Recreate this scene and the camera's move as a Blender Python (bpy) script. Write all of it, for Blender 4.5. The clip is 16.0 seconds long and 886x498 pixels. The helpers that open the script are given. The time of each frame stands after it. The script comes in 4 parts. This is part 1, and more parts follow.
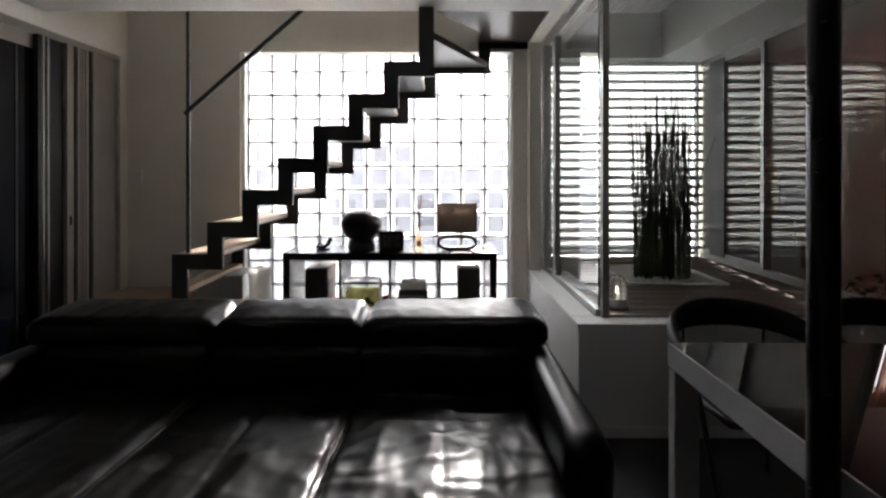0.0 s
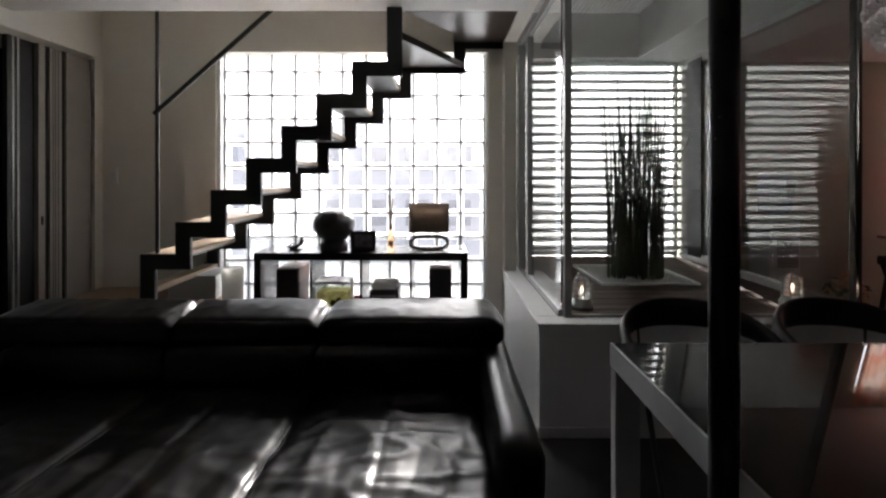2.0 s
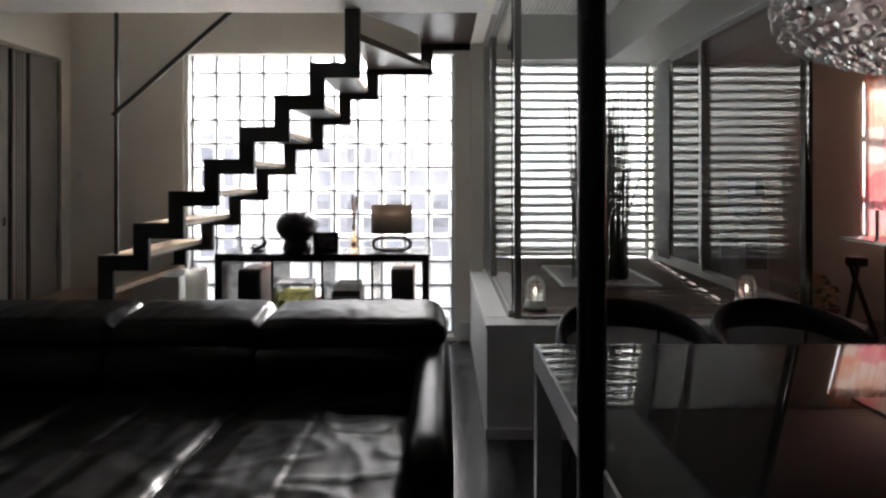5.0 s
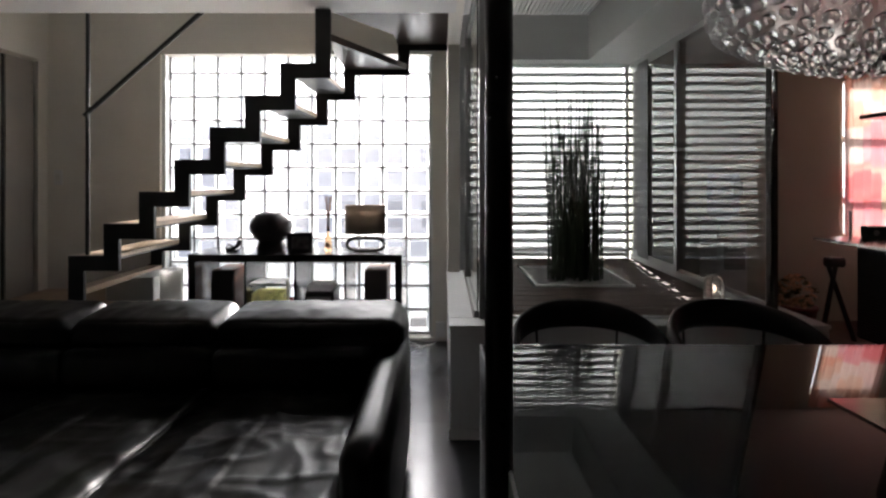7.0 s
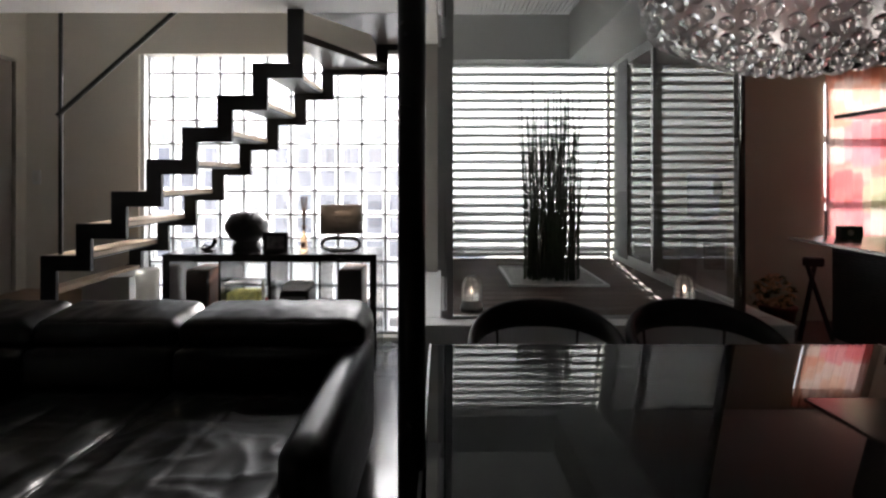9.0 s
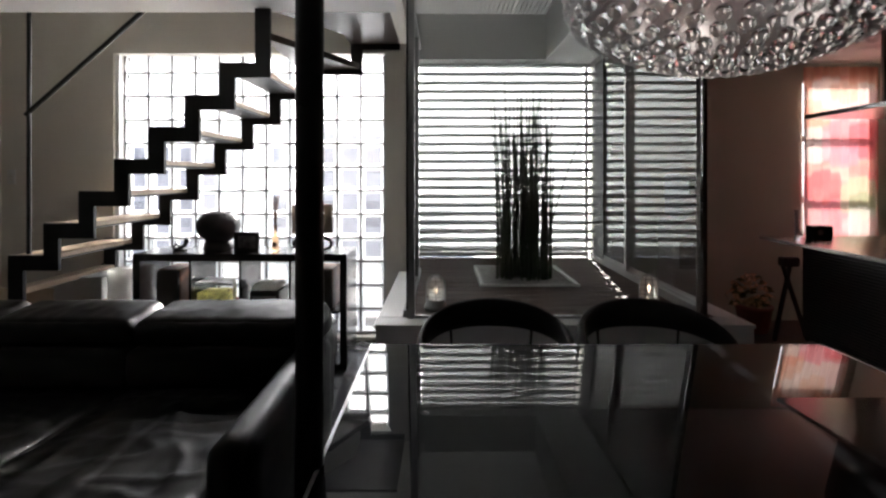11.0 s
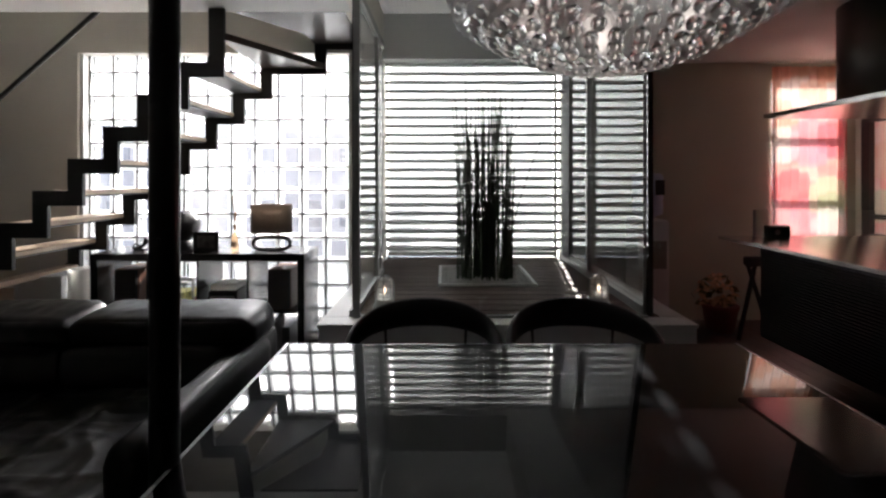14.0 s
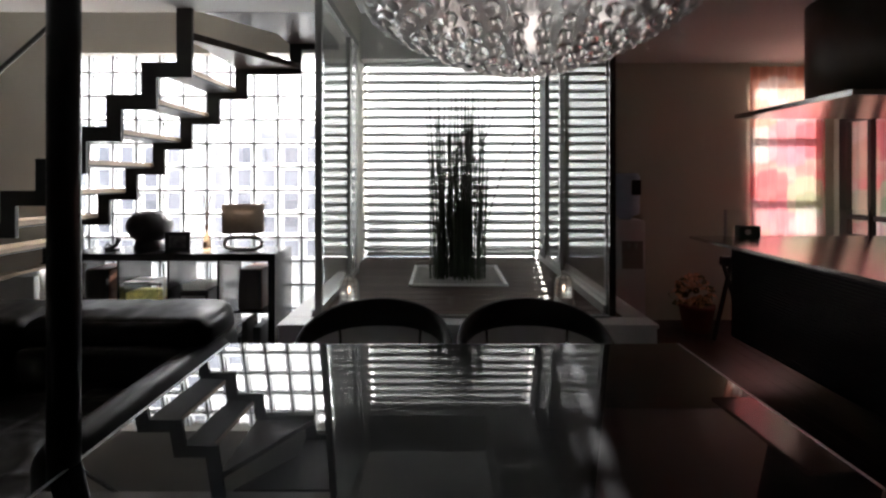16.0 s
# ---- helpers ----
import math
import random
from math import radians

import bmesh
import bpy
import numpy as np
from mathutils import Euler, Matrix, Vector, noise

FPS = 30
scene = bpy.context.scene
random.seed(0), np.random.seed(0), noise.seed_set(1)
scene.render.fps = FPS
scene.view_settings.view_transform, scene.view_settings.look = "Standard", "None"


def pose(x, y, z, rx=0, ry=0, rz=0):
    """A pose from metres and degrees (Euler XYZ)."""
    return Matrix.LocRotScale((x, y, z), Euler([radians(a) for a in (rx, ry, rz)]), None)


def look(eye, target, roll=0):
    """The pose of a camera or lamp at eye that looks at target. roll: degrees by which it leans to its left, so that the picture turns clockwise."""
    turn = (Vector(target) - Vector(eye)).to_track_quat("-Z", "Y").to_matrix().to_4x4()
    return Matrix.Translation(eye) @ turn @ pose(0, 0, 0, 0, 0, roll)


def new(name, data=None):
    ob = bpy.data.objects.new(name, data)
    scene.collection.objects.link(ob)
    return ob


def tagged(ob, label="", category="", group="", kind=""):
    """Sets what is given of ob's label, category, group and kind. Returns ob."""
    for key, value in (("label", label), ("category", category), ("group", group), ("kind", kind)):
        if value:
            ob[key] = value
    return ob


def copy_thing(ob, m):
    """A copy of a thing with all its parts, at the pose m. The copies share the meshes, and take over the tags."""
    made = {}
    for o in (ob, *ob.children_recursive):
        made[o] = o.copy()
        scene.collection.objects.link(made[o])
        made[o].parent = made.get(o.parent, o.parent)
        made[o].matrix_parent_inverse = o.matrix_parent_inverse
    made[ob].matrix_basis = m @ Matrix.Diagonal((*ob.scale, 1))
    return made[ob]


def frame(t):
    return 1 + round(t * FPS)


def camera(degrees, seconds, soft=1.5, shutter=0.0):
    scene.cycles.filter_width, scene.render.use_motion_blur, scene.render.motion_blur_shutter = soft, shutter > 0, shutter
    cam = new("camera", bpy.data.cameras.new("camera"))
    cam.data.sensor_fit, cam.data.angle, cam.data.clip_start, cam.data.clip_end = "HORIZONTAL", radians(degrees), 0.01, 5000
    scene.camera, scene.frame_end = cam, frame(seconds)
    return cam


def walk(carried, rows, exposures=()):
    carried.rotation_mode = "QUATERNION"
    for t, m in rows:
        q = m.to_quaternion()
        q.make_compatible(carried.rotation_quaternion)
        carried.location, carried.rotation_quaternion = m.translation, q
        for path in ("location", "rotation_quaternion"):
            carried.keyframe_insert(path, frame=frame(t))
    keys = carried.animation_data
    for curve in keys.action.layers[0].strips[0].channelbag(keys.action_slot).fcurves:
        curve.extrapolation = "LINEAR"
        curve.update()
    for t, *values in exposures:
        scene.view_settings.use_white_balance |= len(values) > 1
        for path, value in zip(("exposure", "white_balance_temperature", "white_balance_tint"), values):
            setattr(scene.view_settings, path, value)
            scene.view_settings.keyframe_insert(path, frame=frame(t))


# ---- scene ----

# One camera on a slider: it glides sideways, level, at standing eye height.
LENS = 810.0
cam = camera(2 * math.degrees(math.atan(784 / LENS)), 16.0, soft=2.4)
METRES, EYE = 1.555, 1.35
ROWS = [
    (0.0, 0.0, -0.10), (0.5, 0.0344, -0.10), (1.0, 0.0694, -0.10), (1.5, 0.1014, -0.10), (2.0, 0.131, -0.10),
    (2.5, 0.1601, -0.10), (3.0, 0.1873, -0.10), (3.5, 0.2152, -0.06), (4.0, 0.2447, 0.0), (6.5, 0.3972, 0.08),
    (7.0, 0.4274, 0.10), (7.5, 0.4578, 0.10), (8.0, 0.4872, 0.10), (8.5, 0.5147, 0.10), (9.0, 0.5422, 0.08),
    (11.5, 0.711, 0.02), (12.0, 0.7436, 0.0), (12.5, 0.775, 0.0), (13.0, 0.8069, 0.0), (13.5, 0.8375, 0.0),
    (14.0, 0.8674, 0.0), (14.5, 0.8965, 0.0), (15.0, 0.9289, 0.0), (15.5, 0.9652, 0.0), (16.0, 1.0, 0.0),
]
walk(cam, [(t, pose(METRES * x, 0, EYE, 90 + pitch, 0, 0)) for t, x, pitch in ROWS],
     exposures=[(0.0, 2.1, 6500, 15), (16.0, 2.1, 6500, 15)])

# All level planes rise by this much for each metre of depth (see the end of the file).
RISE = 126.0 / LENS

# ---- world, sun, large lights ----
world = bpy.data.worlds.new("sky")
scene.world = world
world.use_nodes = True
wn = world.node_tree.nodes
wl = world.node_tree.links
sky = wn.new("ShaderNodeTexSky")
sky.sky_type = 'NISHITA'
sky.sun_disc = False
SUN_EL, SUN_AZ = 30.0, 9.3          # elevation; degrees to the right of straight ahead
sky.sun_elevation = radians(SUN_EL)
sky.sun_rotation = radians(SUN_AZ)
sky.air_density, sky.dust_density = 1.0, 0.6
haze = wn.new("ShaderNodeHueSaturation")
haze.inputs["Saturation"].default_value, haze.inputs["Value"].default_value = 0.3, 1.2
wl.new(sky.outputs[0], haze.inputs["Color"])
wl.new(haze.outputs[0], wn["Background"].inputs[0])
wn["Background"].inputs[1].default_value = 0.15

sun_data = bpy.data.lights.new("sun", 'SUN')
sun_data.energy, sun_data.angle, sun_data.color = 5.0, radians(0.55), (1.0, 0.95, 0.88)
sun = new("sun", sun_data)
s_el, s_az = radians(SUN_EL), radians(SUN_AZ)
sun.matrix_basis = look((6 * math.sin(s_az), 6 * math.cos(s_az), 6), (6 * math.sin(s_az) - math.cos(s_el) * math.sin(s_az), 6 * math.cos(s_az) - math.cos(s_el) * math.cos(s_az), 6 - math.sin(s_el)))


def window_light(name, x, y, z, w, h, power, colour, aim, spread=180):
    d = bpy.data.lights.new(name, 'AREA')
    d.shape, d.size, d.size_y, d.energy, d.color = 'RECTANGLE', w, h, power, colour
    d.spread = radians(spread)
    o = new(name, d)
    o.matrix_basis = look((x, y, z), aim)
    return o


# Skylight that falls in through the glass blocks, the louvres and the kitchen window.
window_light("skylight_blocks", -0.25, 5.4, 3.3, 2.4, 1.6, 110, (1.0, 0.98, 0.94), (-0.35, 2.2, 0.8))
window_light("skylight_louvres", 1.74, 4.78, 1.65, 2.04, 2.2, 12, (1.0, 0.99, 0.96), (1.74, 2.0, 1.65))
window_light("skylight_kitchen", 4.85, 4.85, 1.9, 0.8, 1.4, 0.3, (1.0, 0.97, 0.93), (4.85, 2.0, 1.2))

# ---- materials ----


def mat(name, colour, rough=0.5, metal=0.0, vary=0.12, scale=8.0, bump=0.0, bump_scale=60.0, stretch=(1, 1, 1),
        coat=0.0, trans=0.0, island=0.0, spec=0.5):
    m = bpy.data.materials.new(name)
    m.use_nodes = True
    n, l = m.node_tree.nodes, m.node_tree.links
    p = n["Principled BSDF"]
    p.inputs["Roughness"].default_value = rough
    p.inputs["Metallic"].default_value = metal
    p.inputs["Coat Weight"].default_value = coat
    p.inputs["Transmission Weight"].default_value = trans
    p.inputs["Specular IOR Level"].default_value = spec
    tc = n.new("ShaderNodeTexCoord")
    mp = n.new("ShaderNodeMapping")
    mp.inputs["Scale"].default_value = stretch
    l.new(tc.outputs["Object"], mp.inputs["Vector"])
    big = n.new("ShaderNodeTexNoise")
    big.inputs["Scale"].default_value = scale
    big.inputs["Detail"].default_value = 6
    l.new(mp.outputs[0], big.inputs["Vector"])
    ramp = n.new("ShaderNodeMapRange")
    ramp.inputs["From Min"].default_value, ramp.inputs["From Max"].default_value = 0.3, 0.7
    ramp.inputs["To Min"].default_value, ramp.inputs["To Max"].default_value = 1 - vary, 1 + vary
    l.new(big.outputs["Fac"], ramp.inputs["Value"])
    mul = n.new("ShaderNodeMix")
    mul.data_type, mul.blend_type = 'RGBA', 'MULTIPLY'
    mul.inputs["Factor"].default_value = 1.0
    mul.inputs["A"].default_value = (*colour, 1)
    grey = n.new("ShaderNodeCombineColor")
    val = ramp.outputs[0]
    if island:
        oi = n.new("ShaderNodeObjectInfo")
        r2 = n.new("ShaderNodeMapRange")
        r2.inputs["To Min"].default_value, r2.inputs["To Max"].default_value = 1 - island, 1 + island
        l.new(oi.outputs["Random"], r2.inputs["Value"])
        mm = n.new("ShaderNodeMath")
        mm.operation = 'MULTIPLY'
        l.new(val, mm.inputs[0])
        l.new(r2.outputs[0], mm.inputs[1])
        val = mm.outputs[0]
    for k in range(3):
        l.new(val, grey.inputs[k])
    l.new(grey.outputs[0], mul.inputs["B"])
    l.new(mul.outputs["Result"], p.inputs["Base Color"])
    fine = n.new("ShaderNodeTexNoise")
    fine.inputs["Scale"].default_value = bump_scale
    fine.inputs["Detail"].default_value = 5
    l.new(mp.outputs[0], fine.inputs["Vector"])
    rr = n.new("ShaderNodeMapRange")
    rr.inputs["To Min"].default_value, rr.inputs["To Max"].default_value = max(0.0, rough - 0.08), min(1.0, rough + 0.08)
    l.new(fine.outputs["Fac"], rr.inputs["Value"])
    if rough > 0.06:
        l.new(rr.outputs[0], p.inputs["Roughness"])
    if bump:
        b = n.new("ShaderNodeBump")
        b.inputs["Strength"].default_value = bump
        b.inputs["Distance"].default_value = 0.01
        l.new(fine.outputs["Fac"], b.inputs["Height"])
        l.new(b.outputs[0], p.inputs["Normal"])
    return m


def glass_mat(name, colour=(1, 1, 1), rough=0.0, ior=1.45):
    m = bpy.data.materials.new(name)
    m.use_nodes = True
    p = m.node_tree.nodes["Principled BSDF"]
    p.inputs["Base Color"].default_value = (*colour, 1)
    p.inputs["Transmission Weight"].default_value = 1.0
    p.inputs["Roughness"].default_value = rough
    p.inputs["IOR"].default_value = ior
    return m


M_WALL = mat("wall_paint", (0.82, 0.785, 0.72), 0.75, vary=0.03, scale=2.5, bump=0.08, bump_scale=220)
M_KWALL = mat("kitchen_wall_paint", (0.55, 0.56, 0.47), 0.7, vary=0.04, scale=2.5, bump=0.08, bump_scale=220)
M_CEIL = mat("ceiling_paint", (0.78, 0.77, 0.75), 0.8, vary=0.02, scale=2.0, bump=0.05, bump_scale=200)
M_WHITE = mat("white_paint", (0.78, 0.78, 0.77), 0.45, vary=0.03, scale=4)
M_TILE = mat("grey_floor_tile", (0.065, 0.065, 0.068), 0.18, spec=0.8, vary=0.15, scale=3.5, bump=0.04, bump_scale=90, island=0.06)
M_GROUT = mat("grout", (0.05, 0.05, 0.05), 0.8)
M_KFLOOR = mat("dark_wood_floor", (0.045, 0.026, 0.018), 0.32, vary=0.3, scale=6, stretch=(1, 12, 1), bump=0.05, island=0.15)
M_LANDING = mat("oak_floor", (0.30, 0.19, 0.11), 0.4, vary=0.25, scale=5, stretch=(1, 14, 1), bump=0.05)
M_STEEL = mat("black_painted_steel", (0.012, 0.012, 0.013), 0.45, vary=0.2, scale=12, bump=0.03)
M_POST = mat("black_gloss_steel", (0.005, 0.005, 0.006), 0.3, vary=0.05, scale=12, spec=0.3)
M_OAK = mat("pale_oak_tread", (0.55, 0.42, 0.30), 0.45, vary=0.2, scale=5, stretch=(10, 1, 1), bump=0.05)
M_DARKWOOD = mat("dark_stained_wood", (0.035, 0.022, 0.016), 0.3, vary=0.3, scale=5, stretch=(10, 1, 1), bump=0.04)
M_ALU = mat("anodised_aluminium", (0.42, 0.42, 0.41), 0.35, 0.7, vary=0.06, scale=10)
M_DECK = mat("grey_brown_decking", (0.12, 0.085, 0.07), 0.68, spec=0.2, vary=0.3, scale=6, stretch=(1, 14, 1), island=0.15)
M_LEATHER = mat("black_leather", (0.003, 0.0029, 0.0029), 0.34, vary=0.2, scale=6, bump=0.012, bump_scale=26, spec=0.24)
M_CONSOLE = mat("black_lacquer", (0.014, 0.013, 0.013), 0.22, vary=0.2, scale=8, spec=0.8)
M_TABLEGLASS = mat("black_glass", (0.007, 0.0075, 0.008), 0.02, vary=0.1, scale=5, spec=0.58)
tgn, tgl = M_TABLEGLASS.node_tree.nodes, M_TABLEGLASS.node_tree.links
level = tgn.new("ShaderNodeCombineXYZ")
level.inputs[1].default_value, level.inputs[2].default_value = -math.sin(0.1316), math.cos(0.1316)
tgl.new(level.outputs[0], tgn["Principled BSDF"].inputs["Normal"])
dust = tgn.new("ShaderNodeBsdfGlossy")
dust.inputs["Roughness"].default_value, dust.inputs["Color"].default_value = 0.38, (0.9, 0.95, 1.0, 1)
tgl.new(level.outputs[0], dust.inputs["Normal"])
film = tgn.new("ShaderNodeMixShader")
film.inputs[0].default_value = 0.006
tgl.new(tgn["Principled BSDF"].outputs[0], film.inputs[1])
tgl.new(dust.outputs[0], film.inputs[2])
tgl.new(film.outputs[0], tgn["Material Output"].inputs[0])
M_TABLEFRAME = mat("pale_metal_frame", (0.55, 0.56, 0.57), 0.35, 0.3, vary=0.05, scale=12)
M_CHAIR = mat("black_chair_leather", (0.006, 0.005, 0.005), 0.42, vary=0.2, scale=20, bump=0.1, bump_scale=200, spec=0.3)
M_CHROME = mat("chrome", (0.75, 0.75, 0.76), 0.12, 1.0, vary=0.03)
M_GLASS = glass_mat("clear_glass", (0.93, 0.96, 0.95), 0.0, 1.45)
M_BALL = glass_mat("clear_ball_glass", (0.97, 0.97, 0.97), 0.02, 1.45)
M_BLOCK = glass_mat("glass_block_face", (0.97, 0.955, 0.93), 0.25, 1.25)
bn_, bl_ = M_BLOCK.node_tree.nodes, M_BLOCK.node_tree.links
clear = bn_.new("ShaderNodeBsdfTransparent")
clear.inputs[0].default_value = (0.95, 0.96, 0.97, 1)
blend = bn_.new("ShaderNodeMixShader")
blend.inputs[0].default_value = 0.78
bl_.new(bn_["Principled BSDF"].outputs[0], blend.inputs[1])
bl_.new(clear.outputs[0], blend.inputs[2])
bl_.new(blend.outputs[0], bn_["Material Output"].inputs[0])
M_MORTAR = mat("grey_mortar", (0.20, 0.20, 0.20), 0.8, vary=0.1)
M_FACADE = mat("neighbour_wall", (0.23, 0.245, 0.29), 0.85, vary=0.1, scale=1.5)
M_PAVING = mat("pale_concrete_paving", (0.52, 0.51, 0.49), 0.8, vary=0.1, scale=1.5, bump=0.1, bump_scale=40)
M_REED = mat("dark_green_reed", (0.035, 0.06, 0.03), 0.5, vary=0.35, scale=25, island=0.2)
M_GRAVEL = mat("pale_gravel", (0.52, 0.52, 0.50), 0.8, vary=0.4, scale=70, bump=0.8, bump_scale=90)
M_CERAMIC = mat("dark_stoneware", (0.028, 0.025, 0.024), 0.4, vary=0.4, scale=14, bump=0.2, bump_scale=40)
M_SPKWOOD = mat("red_brown_veneer", (0.26, 0.10, 0.05), 0.4, vary=0.25, scale=6, stretch=(10, 1, 1))
M_BLACKCLOTH = mat("black_speaker_cloth", (0.06, 0.05, 0.045), 0.9, vary=0.2, scale=200, bump=0.2, bump_scale=300)
M_PLASTIC = mat("black_plastic", (0.02, 0.02, 0.02), 0.4, vary=0.1)
M_PAPER = mat("white_paper", (0.75, 0.74, 0.70), 0.8, vary=0.06, scale=14, bump=0.5, bump_scale=30)
M_FARGLASS = mat("grey_window_glass", (0.12, 0.13, 0.16), 0.25, vary=0.1)
M_TERRA = mat("terracotta_orange", (0.22, 0.07, 0.045), 0.6, vary=0.15)
M_FLUE = mat("dark_steel_flue", (0.16, 0.145, 0.135), 0.38, 0.6, vary=0.08)
M_HOOD = mat("dark_bronze_metal", (0.07, 0.06, 0.053), 0.5, 0.4, vary=0.1)
M_STAINLESS = mat("stainless_steel", (0.55, 0.53, 0.52), 0.2, 1.0, vary=0.04, scale=12)
M_KCAB = mat("black_ribbed_panel", (0.015, 0.014, 0.014), 0.35, vary=0.2)
M_WEED = mat("olive_water_weed", (0.16, 0.13, 0.02), 0.5, vary=0.5, scale=40)

# soft creases in the leather, and the flat lie of the polished tiles
ln, ll = M_LEATHER.node_tree.nodes, M_LEATHER.node_tree.links
crease = ln.new("ShaderNodeTexNoise")
crease.inputs["Scale"].default_value, crease.inputs["Detail"].default_value, crease.inputs["Distortion"].default_value = 3.5, 0.0, 0.8
cmap = ln.new("ShaderNodeMapping")
cmap.inputs["Scale"].default_value = (1.0, 0.55, 1.0)
ll.new(ln["Texture Coordinate"].outputs["Object"], cmap.inputs[0])
ll.new(cmap.outputs[0], crease.inputs["Vector"])
cb = ln.new("ShaderNodeBump")
cb.inputs["Strength"].default_value, cb.inputs["Distance"].default_value = 0.06, 0.03
ll.new(crease.outputs["Fac"], cb.inputs["Height"])
ll.new(cb.outputs[0], ln["Bump"].inputs["Normal"])
tn, tl = M_TILE.node_tree.nodes, M_TILE.node_tree.links
tlev = tn.new("ShaderNodeCombineXYZ")
tlev.inputs[1].default_value, tlev.inputs[2].default_value = -math.sin(0.1316), math.cos(0.1316)
tl.new(tlev.outputs[0], tn["Bump"].inputs["Normal"])

# ---- building helpers ----
ORG = {}


def box(bm, x0, x1, y0, y1, z0, z1, bevel=0.0):
    r = bmesh.ops.create_cube(bm, size=1.0)
    vs = r["verts"]
    for v in vs:
        v.co = ((x0 + x1) / 2 + v.co.x * (x1 - x0), (y0 + y1) / 2 + v.co.y * (y1 - y0), (z0 + z1) / 2 + v.co.z * (z1 - z0))
    if bevel:
        es = {e for v in vs for e in v.link_edges}
        bmesh.ops.bevel(bm, geom=list(es), offset=bevel, segments=2, affect='EDGES', clamp_overlap=True)
    return bm


def nb():
    return bmesh.new()


def bx(x0, x1, y0, y1, z0, z1, bevel=0.0):
    return box(nb(), x0, x1, y0, y1, z0, z1, bevel)


def prism(bm, pts, axis, a, b):
    """Extrude a closed outline of (u, v) pairs along an axis from a to b."""
    def at(u, v, w):
        return {"x": (w, u, v), "y": (u, w, v), "z": (u, v, w)}[axis]
    lo = [bm.verts.new(at(u, v, a)) for u, v in pts]
    hi = [bm.verts.new(at(u, v, b)) for u, v in pts]
    n = len(pts)
    fs = [bm.faces.new(lo), bm.faces.new(hi)]
    for i in range(n):
        fs.append(bm.faces.new((lo[i], lo[(i + 1) % n], hi[(i + 1) % n], hi[i])))
    bmesh.ops.recalc_face_normals(bm, faces=fs)
    return bm


def tube(bm, pts, r, seg=10, r_end=None, cap=True):
    """A round bar along a line of points."""
    pts = [Vector(p) for p in pts]
    n = len(pts)
    rings = []
    ref = None
    for i, p in enumerate(pts):
        d = (pts[min(i + 1, n - 1)] - pts[max(i - 1, 0)]).normalized()
        if ref is None:
            ref = d.orthogonal().normalized()
        ref = (ref - d * ref.dot(d)).normalized()
        side = d.cross(ref)
        rad = r if r_end is None else r + (r_end - r) * i / (n - 1)
        rings.append([bm.verts.new(p + (ref * math.cos(2 * math.pi * k / seg) + side * math.sin(2 * math.pi * k / seg)) * rad) for k in range(seg)])
    for a, b in zip(rings, rings[1:]):
        for k in range(seg):
            bm.faces.new((a[k], a[(k + 1) % seg], b[(k + 1) % seg], b[k]))
    if cap:
        bm.faces.new(rings[0][::-1])
        bm.faces.new(rings[-1])
    return bm


def lathe(bm, cx, cy, profile, seg=32, sx=1.0, sy=1.0):
    """Turn a list of (radius, z) round an upright axis."""
    rings = []
    for r, z in profile:
        rings.append([bm.verts.new((cx + sx * r * math.cos(2 * math.pi * k / seg), cy + sy * r * math.sin(2 * math.pi * k / seg), z)) for k in range(seg)])
    for a, b in zip(rings, rings[1:]):
        for k in range(seg):
            bm.faces.new((a[k], a[(k + 1) % seg], b[(k + 1) % seg], b[k]))
    bm.faces.new(rings[0][::-1])
    bm.faces.new(rings[-1])
    return bm


def smooth(bm):
    for f in bm.faces:
        f.smooth = True
    return bm


def thing(name, x, y, z, label, category, group="", kind=""):
    o = new(name)
    o.empty_display_size = 0.05
    o.location = (x, y, z)
    ORG[o.name] = Vector((x, y, z))
    return tagged(o, label, category, group, kind)


def mesh_of(name, bm, material, origin):
    me = bpy.data.meshes.new(name)
    bmesh.ops.recalc_face_normals(bm, faces=bm.faces[:])
    for v in bm.verts:
        v.co -= origin
    bm.to_mesh(me)
    bm.free()
    me.materials.append(material)
    return me


def part(name, bm, material, parent, label=""):
    """Link a bmesh, built in world places, as one mesh object under a thing or a part."""
    org = ORG[parent.name]
    o = new(name, mesh_of(name, bm, material, org))
    o.parent = parent
    ORG[o.name] = org
    return tagged(o, label)


def solid(name, bm, material, label="", category="", kind="", group=""):
    """A top-level thing that is one mesh; its origin lies at its foot."""
    c = [v.co for v in bm.verts]
    org = Vector(((min(v.x for v in c) + max(v.x for v in c)) / 2, (min(v.y for v in c) + max(v.y for v in c)) / 2, min(v.z for v in c)))
    o = new(name, mesh_of(name, bm, material, org))
    o.location = org
    ORG[o.name] = org
    return tagged(o, label, category, group, kind)

# ---- structure ----
CEIL = 2.44
XL, XR = -2.62, 5.27            # left wall, kitchen's right wall
YB, YK = 3.80, 4.35             # living room's back wall, kitchen's back wall
YN = -1.6                       # wall behind the camera

